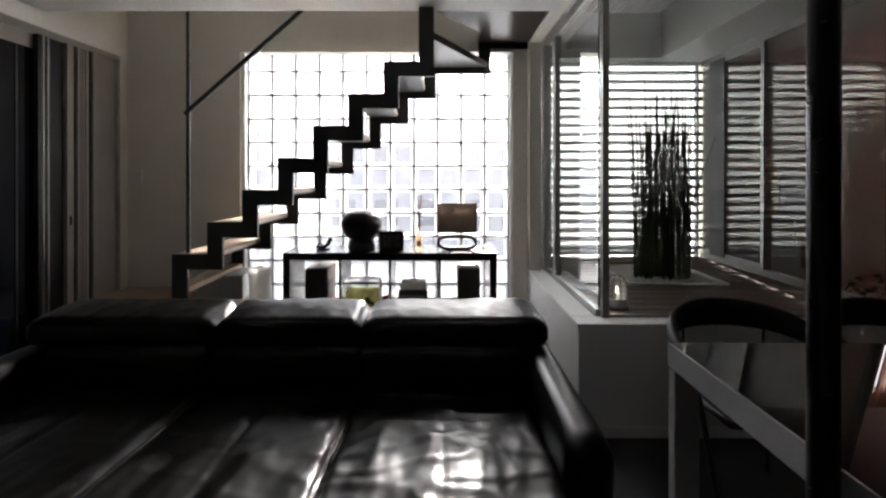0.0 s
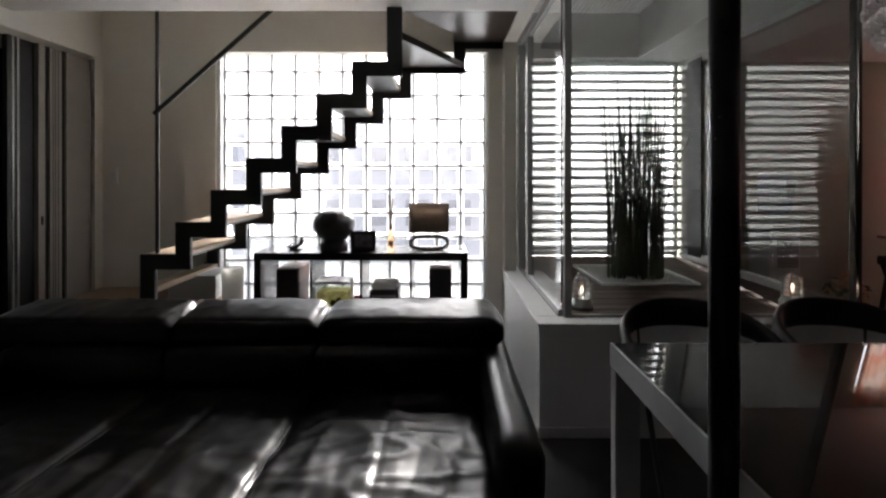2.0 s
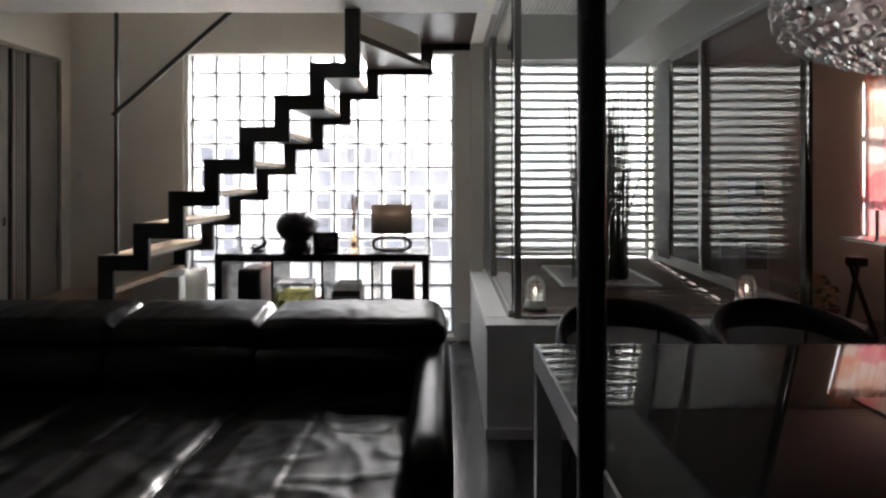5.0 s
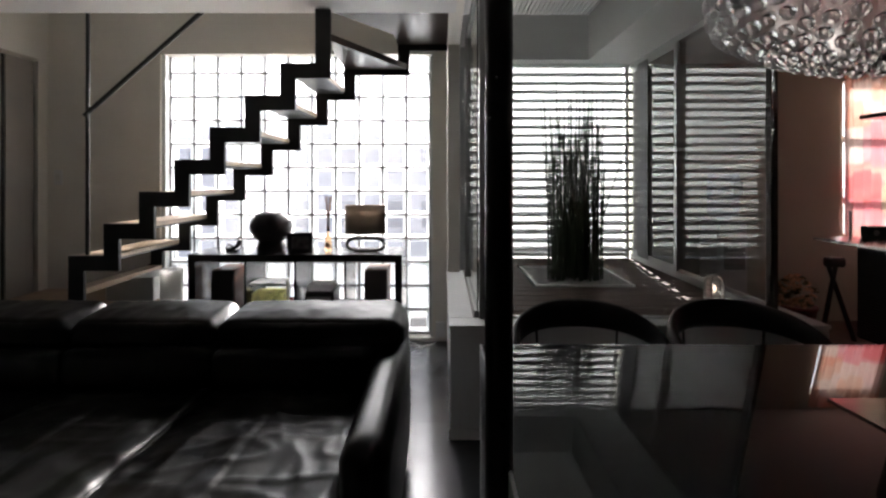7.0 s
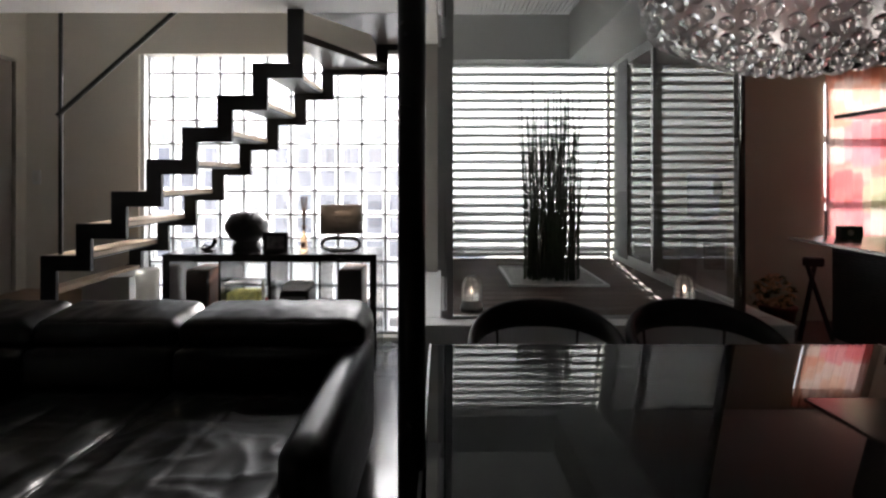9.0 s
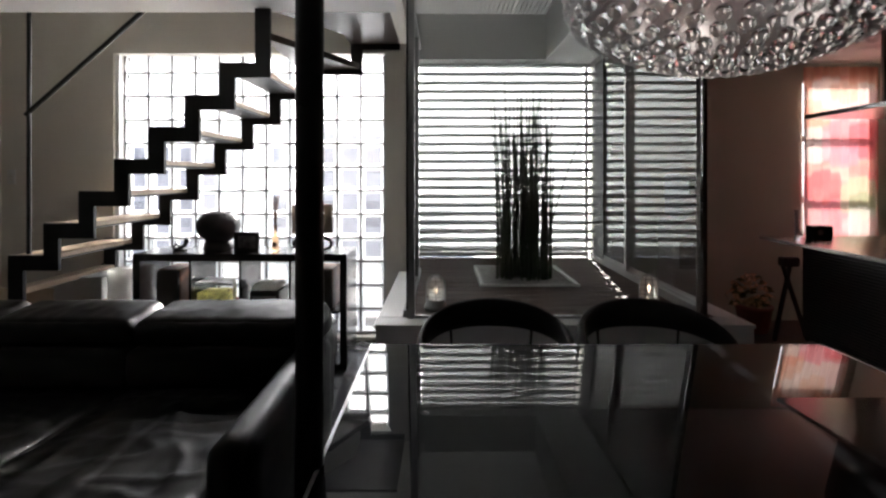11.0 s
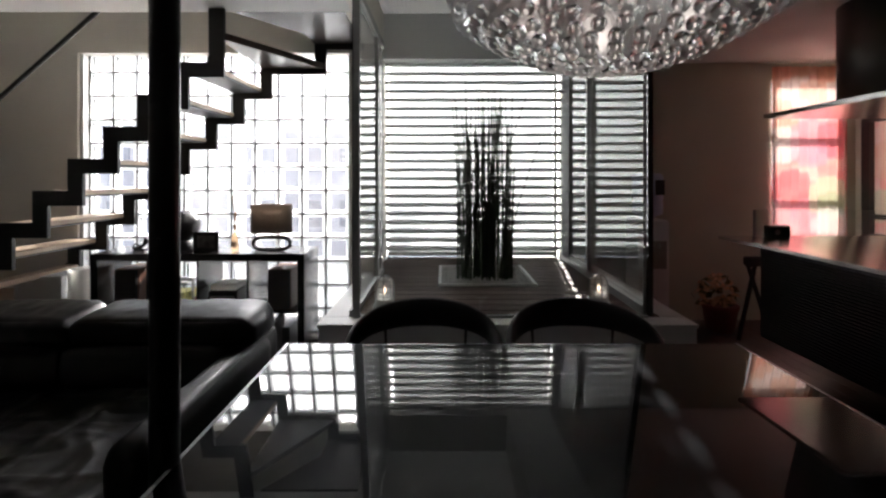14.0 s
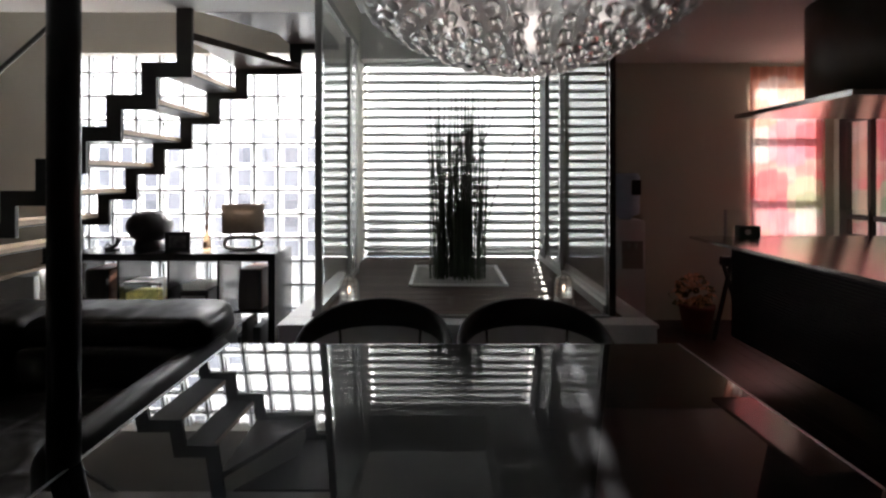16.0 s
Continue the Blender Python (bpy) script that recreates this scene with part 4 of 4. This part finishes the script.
def bulkhead(cx, cy):
    z = DECK
    b = thing("bulkhead_lamp", cx, cy, z, "lit marine lamp with clear dome and wire cage on the deck", "lamp", "lamps on the deck")
    part("base", smooth(lathe(nb(), cx, cy, [(0.066, z), (0.066, z + 0.025), (0.056, z + 0.032), (0.056, z + 0.055), (0.050, z + 0.058)], 28)), M_ALU, b)
    dome = [(0.046, z + 0.0585), (0.047, z + 0.12)] + [(0.047 * math.cos(k * math.pi / 16), z + 0.13 + 0.055 * math.sin(k * math.pi / 16)) for k in range(0, 8)]
    d = part("dome", smooth(lathe(nb(), cx, cy, dome, 28)), M_DOME, b)
    d.visible_shadow = False
    for k in range(4):
        a = math.pi / 4 * k
        arc = [(cx + 0.055 * math.cos(a) * c, cy + 0.055 * math.sin(a) * c, zz) for c, zz in
               [(-1, z + 0.056), (-1, z + 0.13)] + [(-math.cos(t * math.pi / 8), z + 0.13 + 0.066 * math.sin(t * math.pi / 8)) for t in range(1, 8)] + [(1, z + 0.13), (1, z + 0.056)]]
        part("cage_wire", tube(nb(), arc, 0.003, 6), M_ALU, b)
    for rz, rr in ((0.080, 0.056), (0.108, 0.056), (0.136, 0.055), (0.168, 0.045)):
        part("cage_ring", tube(nb(), [(cx + rr * math.cos(t * math.pi / 12), cy + rr * math.sin(t * math.pi / 12), z + rz) for t in range(25)], 0.0022, 6), M_ALU, b)
    part("filament", smooth(lathe(nb(), cx, cy, [(0.002, z + 0.09), (0.0045, z + 0.10), (0.0045, z + 0.12), (0.002, z + 0.13)], 12)), M_FILAMENT, d, "glowing warm filament")


bulkhead(1.01, 2.66)
bulkhead(2.27, 2.71)

# ---- pendant lamp of clear balls ----
PX, PY, PZ = 1.757, 1.10, 1.60
pend = thing("pendant_lamp", PX, PY, PZ, "large pendant lamp of clear glass balls with warm bulbs inside", "pendant lamp")
bm = nb()
bmesh.ops.create_icosphere(bm, subdivisions=3, radius=0.0168)
smooth(bm)
ball_mesh = bpy.data.meshes.new("ball")
bm.to_mesh(ball_mesh)
bm.free()
ball_mesh.materials.append(M_BALL)
spots = []
for ring in range(1, 10):
    r = 0.0412 * ring
    n = max(6, int(2 * math.pi * r / 0.0495))
    z = PZ + 0.018 + 0.13 * (r / 0.37) ** 2
    spots += [(r * math.cos(2 * math.pi * (k + 0.5 * (ring % 2)) / n), r * math.sin(2 * math.pi * (k + 0.5 * (ring % 2)) / n), z) for k in range(n)]
for k2 in range(3):
    r, n = 0.387 + 0.006 * (k2 == 1), 50
    spots += [(r * math.cos(2 * math.pi * (k + 0.5 * (k2 % 2)) / n), r * math.sin(2 * math.pi * (k + 0.5 * (k2 % 2)) / n), PZ + 0.188 + 0.042 * k2) for k in range(n)]
spots.sort(key=lambda p: p[2])
for p in spots[:300]:
    o = new("ball", ball_mesh)
    o.parent = pend
    o.location = (p[0], p[1], p[2] - 0.0)
    o.location.z -= PZ
rest = nb()
for p in spots[300:]:
    r = bmesh.ops.create_icosphere(rest, subdivisions=2, radius=0.0168)
    for v in r["verts"]:
        v.co += Vector((PX + p[0], PY + p[1], p[2]))
tagged(part("ball_cluster", smooth(rest), M_BALL, pend), kind="stuff")
M_DIFF = mat("frosted_grey_disc", (0.70, 0.69, 0.68), 0.5, vary=0.03)
M_BOWL = glass_mat("satin_glass_diffuser", (0.90, 0.90, 0.90), 0.45, 1.12)
part("diffuser", smooth(lathe(nb(), PX, PY, [(0.01 + 0.034 * k, PZ + 0.052 + 0.13 * ((0.01 + 0.034 * k) / 0.37) ** 2) for k in range(11)], 48)), M_BOWL, pend, "satin glass dish behind the balls")
part("disc", smooth(lathe(nb(), PX, PY, [(0.36, PZ + 0.29), (0.365, PZ + 0.295), (0.365, PZ + 0.31)], 48)), M_DIFF, pend, "frosted grey top disc")
for k in range(6):
    a = math.pi / 3 * k + 0.3
    cx, cy = PX + 0.2 * math.cos(a), PY + 0.2 * math.sin(a)
    part("bulb", smooth(lathe(nb(), cx, cy, [(0.006, PZ + 0.165), (0.022, PZ + 0.18), (0.026, PZ + 0.20), (0.014, PZ + 0.235), (0.012, PZ + 0.289)], 16)), M_BULB, pend)
part("cord", tube(nb(), [(PX, PY, PZ + 0.31), (PX, PY, CEIL)], 0.004, 8), M_PLASTIC, pend)

# ---- kitchen ----
kc = thing("kitchen_counter", 4.2, 2.1, 0, "black ribbed kitchen island with a stainless worktop", "counter")
QX0, QY0, QY1, QZ = 3.33, 0.2, 3.30, 0.932
part("worktop", bx(QX0, XR - 0.02, QY0, QY1, QZ - 0.022, QZ, 0.003), M_STAINLESS, kc)
part("body", bx(3.60, XR - 0.02, QY0, QY1 - 0.06, 0.23, QZ - 0.0225), M_KCAB, kc)
part("plinth", bx(4.2, XR - 0.05, QY0 + 0.1, 2.45, 0.0, 0.2295), M_KCAB, kc)
for k in range(34):
    z = 0.242 + k * 0.0195
    part("rib", bx(3.588, 3.5995, QY0 + 0.01, QY1 - 0.07, z, z + 0.011), M_KCAB, kc)
gd = thing("splash_guard", 4.08, 3.259, QZ, "clear glass splash guard between slim steel posts on the worktop", "splash guard")
part("pane", bx(3.575, 4.585, 3.255, 3.263, QZ + 0.012, QZ + 0.19), M_GLASS, gd).visible_shadow = False
part("post", bx(3.56, 3.574, 3.25, 3.268, QZ, QZ + 0.19, 0.002), M_ALU, gd)
part("post", bx(4.586, 4.612, 3.25, 3.268, QZ, QZ + 0.19, 0.002), M_HOOD, gd)
ck = thing("kitchen_timer_box", 3.69, 3.2, QZ, "small dark green box with a dial on the worktop", "box")
part("body", bx(3.615, 3.76, 3.17, 3.24, QZ, QZ + 0.085, 0.006), mat("dark_green_plastic", (0.03, 0.06, 0.045), 0.4), ck)
part("dial", lathe(nb(), 0, 0, [(0.02, 0), (0.02, 0.004)], 16), M_ALU, ck)
for v in ck.children[1].data.vertices:
    x, y, z = v.co + ORG[ck.name]
    v.co = Vector((3.665 + x, 3.168 - z, QZ + 0.042 + y)) - ORG[ck.name]

hd = thing("range_hood", 4.3, 2.8, 1.77, "flat dark metal range hood with a round flue", "range hood")
part("canopy", bx(3.63, XR - 0.1, 2.32, 3.26, 1.77, 1.80, 0.002), M_STAINLESS, hd)
part("flue", smooth(lathe(nb(), 4.16, 2.80, [(0.31, 1.8005), (0.31, CEIL)], 48)), M_FLUE, hd)

wc = thing("water_cooler", 3.19, 4.1, 0, "white water dispenser with a blue bottle on top", "water cooler")
part("body", bx(3.06, 3.32, 3.98, 4.28, 0, 0.98, 0.012), M_WHITE, wc)
part("recess", bx(3.11, 3.29, 3.9705, 3.979, 0.56, 0.80), M_LEAF, wc, "taupe tap recess")
part("tap", lathe(nb(), 3.16, 3.955, [(0.012, 0.74), (0.012, 0.78)], 12), M_ALU, wc)
part("tap", lathe(nb(), 3.22, 3.955, [(0.012, 0.74), (0.012, 0.78)], 12), M_ALU, wc)
wb = part("bottle", smooth(lathe(nb(), 3.19, 4.12, [(0.05, 0.981), (0.06, 1.0), (0.125, 1.03), (0.128, 1.12), (0.122, 1.14), (0.128, 1.16), (0.128, 1.36), (0.11, 1.39)], 28)), M_BLUE, wc)
part("label", bx(3.20, 3.28, 3.985, 3.99, 1.20, 1.33), M_PLASTIC, wb)

fp = thing("potted_plant", 3.80, 4.05, 0, "orange terracotta pot with pale blossoms on the floor", "plant")
part("pot", smooth(lathe(nb(), 3.80, 4.05, [(0.10, 0), (0.11, 0.02), (0.14, 0.20), (0.15, 0.21), (0.15, 0.235), (0.13, 0.225)], 28)), M_TERRA, fp)
M_BLOSSOM = mat("pale_orange_blossom", (0.62, 0.40, 0.25), 0.7, vary=0.4, scale=30)
M_PLANTLEAF = mat("dull_green_leaf", (0.09, 0.10, 0.04), 0.6, vary=0.4, scale=30)
for name, count, m, big in (("leaves", 40, M_PLANTLEAF, 0.05), ("blossom", 170, M_BLOSSOM, 0.034)):
    fl = nb()
    for i in range(count):
        a, up_ = rnd.uniform(0, 2 * math.pi), rnd.random()
        rr = 0.20 * math.sin(math.pi * (0.25 + 0.7 * up_)) * rnd.random() ** 0.4
        c = Vector((3.77 + rr * math.cos(a), 4.05 + 0.7 * rr * math.sin(a), 0.22 + 0.28 * up_))
        d1 = Vector((rnd.gauss(0, 1), rnd.gauss(0, 1), rnd.gauss(0, 1))).normalized() * rnd.uniform(0.6, 1.0) * big
        d2 = d1.orthogonal().normalized() * rnd.uniform(0.4, 0.7) * big
        lift = d1.cross(d2).normalized() * 0.008
        fl.faces.new([fl.verts.new(c + d) for d in (d1, d2 + lift, -d1, -d2 + lift)])
    tagged(part(name, fl, m, fp), kind="stuff")

sl = thing("folding_stool", 3.93, 3.86, 0, "black folding stool leaning by the kitchen wall", "stool")
part("leg", tube(nb(), [(3.80, 3.80, 0.0), (4.02, 3.90, 0.66)], 0.018, 8), M_STEEL, sl)
part("leg", tube(nb(), [(4.08, 3.80, 0.0), (3.93, 3.90, 0.66)], 0.018, 8), M_STEEL, sl)
part("seat", bx(3.92, 4.07, 3.86, 3.93, 0.60, 0.68, 0.01), M_STEEL, sl)

# curtain cloth printed with large overlapping discs of red, pink, orange, cream and green
def curtain_cloth():
    m = bpy.data.materials.new("printed_curtain")
    m.use_nodes = True
    n, l = m.node_tree.nodes, m.node_tree.links
    p = n["Principled BSDF"]
    tc = n.new("ShaderNodeTexCoord")
    sx = n.new("ShaderNodeSeparateXYZ")
    l.new(tc.outputs["Object"], sx.inputs[0])
    across = n.new("ShaderNodeMath")
    across.operation = 'ADD'
    l.new(sx.outputs[0], across.inputs[0])
    l.new(sx.outputs[1], across.inputs[1])
    flat = n.new("ShaderNodeCombineXYZ")
    l.new(across.outputs[0], flat.inputs[0])
    l.new(sx.outputs[2], flat.inputs[1])
    weave = n.new("ShaderNodeTexNoise")
    weave.inputs["Scale"].default_value = 3.0
    l.new(flat.outputs[0], weave.inputs["Vector"])
    ground = n.new("ShaderNodeValToRGB")
    ground.color_ramp.elements[0].position, ground.color_ramp.elements[0].color = 0.42, (0.88, 0.34, 0.30, 1)
    ground.color_ramp.elements[1].position, ground.color_ramp.elements[1].color = 0.58, (0.90, 0.55, 0.46, 1)
    l.new(weave.outputs["Fac"], ground.inputs[0])
    colour = ground.outputs[0]
    red, pink, orange, cream, green, olive = (0.78, 0.14, 0.17), (0.86, 0.36, 0.42), (0.84, 0.50, 0.34), (0.86, 0.80, 0.75), (0.58, 0.66, 0.44), (0.36, 0.42, 0.24)
    discs = [(-0.28, 1.55, 0.26, orange), (0.25, 1.62, 0.24, orange), (-0.10, 1.30, 0.22, cream), (0.22, 1.26, 0.20, cream), (0.04, 1.36, 0.13, orange), (-0.30, 1.10, 0.20, orange),
             (-0.26, 0.86, 0.18, cream), (0.02, 0.88, 0.24, pink), (0.26, 0.92, 0.20, red), (0.05, 0.80, 0.12, pink), (-0.16, 0.44, 0.20, red), (-0.30, 0.20, 0.16, pink), (-0.02, 0.16, 0.20, pink),
             (0.18, 0.36, 0.21, green), (0.20, 0.30, 0.13, olive), (0.20, 0.10, 0.19, cream), (0.52, 0.36, 0.16, green), (-0.52, 0.30, 0.20, green), (0.50, 0.78, 0.18, orange), (-0.50, 0.80, 0.17, pink)]
    for u, v, radius, paint in discs:
        d = n.new("ShaderNodeVectorMath")
        d.operation = 'DISTANCE'
        d.inputs[1].default_value = (u, v, 0)
        l.new(flat.outputs[0], d.inputs[0])
        edge = n.new("ShaderNodeMapRange")
        edge.inputs["From Min"].default_value, edge.inputs["From Max"].default_value = radius + 0.01, radius - 0.02
        edge.inputs["To Max"].default_value = 0.6
        l.new(d.outputs["Value"], edge.inputs["Value"])
        lay = n.new("ShaderNodeMix")
        lay.data_type = 'RGBA'
        lay.inputs["B"].default_value = (*paint, 1)
        l.new(edge.outputs[0], lay.inputs["Factor"])
        l.new(colour, lay.inputs["A"])
        colour = lay.outputs["Result"]
    t = n.new("ShaderNodeBsdfTranslucent")
    mx = n.new("ShaderNodeMixShader")
    mx.inputs[0].default_value = 0.2
    p.inputs["Roughness"].default_value = 0.8
    l.new(colour, p.inputs["Base Color"])
    l.new(colour, t.inputs["Color"])
    l.new(p.outputs[0], mx.inputs[1])
    l.new(t.outputs[0], mx.inputs[2])
    l.new(mx.outputs[0], n["Material Output"].inputs[0])
    return m


M_CURTAIN = curtain_cloth()


def curtain(name, pts, z0, z1, label):
    bm = nb()
    cols = []
    for i, (x, y) in enumerate(pts):
        cols.append([bm.verts.new((x, y, z0 + (z1 - z0) * k / 8)) for k in range(9)])
    for a, b in zip(cols, cols[1:]):
        for k in range(8):
            bm.faces.new((a[k], b[k], b[k + 1], a[k + 1]))
    o = solid(name, smooth(bm), M_CURTAIN, label, "curtain")
    return o


KN = 70
curtain("curtain", [(KW0 - 0.02 + (KW1 - KW0 + 0.05) * i / KN, YK - 0.035 + 0.014 * math.sin(i * 0.75) + 0.006 * math.sin(i * 0.31)) for i in range(KN + 1)], KZ0 - 0.02, 2.40, "sheer printed curtain in red, orange and green patches")
kw = thing("window_4", (KW0 + KW1) / 2, YK + 0.07, KZ0, "kitchen window behind the printed curtain", "window", kind="structure")
for b in (bx(KW0, KW1, YK + 0.05, YK + 0.09, 1.11, 1.17), bx(KW0, KW1, YK + 0.05, YK + 0.09, 1.70, 1.76), bx(KW0, KW0 + 0.04, YK + 0.05, YK + 0.09, KZ0, KZ1), bx(KW1 - 0.04, KW1, YK + 0.05, YK + 0.09, KZ0, KZ1)):
    part("window_frame", b, M_STEEL, kw)

kr = thing("window_5", XR, 3.6, 0.80, "black-framed kitchen side window behind a printed curtain", "window", kind="structure")
for b in (bx(XR - 0.02, XR + 0.03, 3.05, 4.27, 0.80, 0.84), bx(XR - 0.02, XR + 0.03, 3.05, 4.27, 1.86, 1.90), bx(XR - 0.02, XR + 0.03, 4.19, 4.27, 0.84, 1.86),
          bx(XR - 0.02, XR + 0.03, 3.955, 3.985, 0.84, 1.86), bx(XR - 0.02, XR + 0.03, 3.987, 4.188, 0.975, 1.02), bx(XR - 0.02, XR + 0.03, 3.05, 3.953, 0.975, 1.02)):
    part("window_frame", b, M_STEEL, kr)
curtain("curtain", [(XR + 0.07 + 0.012 * math.sin(i * 0.75), 3.06 + 1.20 * i / 90) for i in range(91)], 0.81, 1.89, "printed curtain behind the black-framed side window")
net = thing("safety_net", -0.75, YB - 0.01, 2.46, "fine white safety net above the glass block wall", "net")
nm = nb()
for k in range(-14, 62):
    for s in (-1, 1):
        x0 = -1.5 + k * 0.025
        pts = [(x0, 2.455), (x0 + s * 0.30, 2.755)]
        a, c2 = pts
        if min(a[0], c2[0]) < -1.52 or max(a[0], c2[0]) > 0.1:
            continue
        prism(nm, [(a[0], a[1]), (a[0] + 0.0025, a[1]), (c2[0] + 0.0025, c2[1]), (c2[0], c2[1])], "y", YB - 0.012 - 0.002 * s, YB - 0.0105 - 0.002 * s)
tagged(part("mesh", nm, M_WHITE, net), kind="stuff")

# every block of the glass wall
for i in range(BCOLS):
    for k in range(BROWS):
        o = new("glass_block", block_mesh)
        o.parent = window_1
        o.location = Vector((GX0 + (i + 0.5) * BP, GY + 0.004, GZ0 + (k + 0.5) * BP)) - ORG[window_1.name]

# deck boards, running across the court, cut round the planter bed
by = 2.512
while by < 4.34:
    spans = [(0.81, FX0 - 0.004), (FX1 + 0.004, 2.555)] if by + 0.1 > FY0 and by < FY1 else [(0.81, 2.555)]
    for a, b in spans:
        o = solid("board", bx(a, b, by, by + 0.112, DECK - 0.0215, DECK - 0.001, 0.002), M_DECK)
        o.parent = deck
        o.location = o.location - ORG["deck"]
    by += 0.118

# floor tiles of the living room, boards of the kitchen
flo = bpy.data.objects["floor"]
for i in range(8):
    for k in range(9):
        x0, y0 = XL + 0.6 * i, -1.06 + 0.6 * k
        if x0 > 2.9 or y0 > 4.0:
            continue
        o = solid("tile", bx(x0 + 0.002, min(x0 + 0.598, 3.0), y0 + 0.002, min(y0 + 0.598, YB if x0 < 0.7 else YK), -0.011, 0.0), M_TILE)
        o.parent = flo
        o.location = o.location - ORG["floor"]
for i in range(20):
    x0 = 3.004 + 0.12 * i
    if x0 > XR - 0.02:
        break
    o = solid("plank", bx(x0, min(x0 + 0.118, XR), -1.06, YK, -0.011, 0.0), M_KFLOOR)
    o.parent = flo
    o.location = o.location - ORG["floor"]

# ---- level planes rise with depth: the whole place is sheared once, uprights stay upright ----
SHEAR = Matrix(((1, 0, 0), (0, 1, 0), (0, RISE, 1)))
bpy.context.view_layer.update()
everything = [o for o in scene.objects if o.type in {'MESH', 'EMPTY'} or (o.type == 'LIGHT' and o.data.type != 'SUN')]
before = {o: o.matrix_world.copy() for o in everything}
done = {}
for o in everything:
    if o.type != 'MESH':
        continue
    turn = before[o].to_3x3()
    local = turn.inverted() @ SHEAR @ turn
    key = (o.data.name, tuple(round(v, 4) for row in local for v in row))
    if key not in done:
        me = o.data if not any(k[0] == o.data.name for k in done) else None
        done[key] = (me, local, o.data)
for key, (me, local, source) in list(done.items()):
    if me is None:
        done[key] = (source.copy(), local, source)
for key, (me, local, source) in done.items():
    me.transform(local.to_4x4())
for o in everything:
    if o.type == 'MESH':
        turn = before[o].to_3x3()
        local = turn.inverted() @ SHEAR @ turn
        key = (o.data.name, tuple(round(v, 4) for row in local for v in row))
        o.data = done[key][0]
after = {}
for o in everything:
    m = before[o].copy()
    m.translation = SHEAR @ m.translation
    after[o] = m
for o in everything:
    o.matrix_basis = after[o] if o.parent is None else (after[o.parent] @ o.matrix_parent_inverse).inverted() @ after[o]
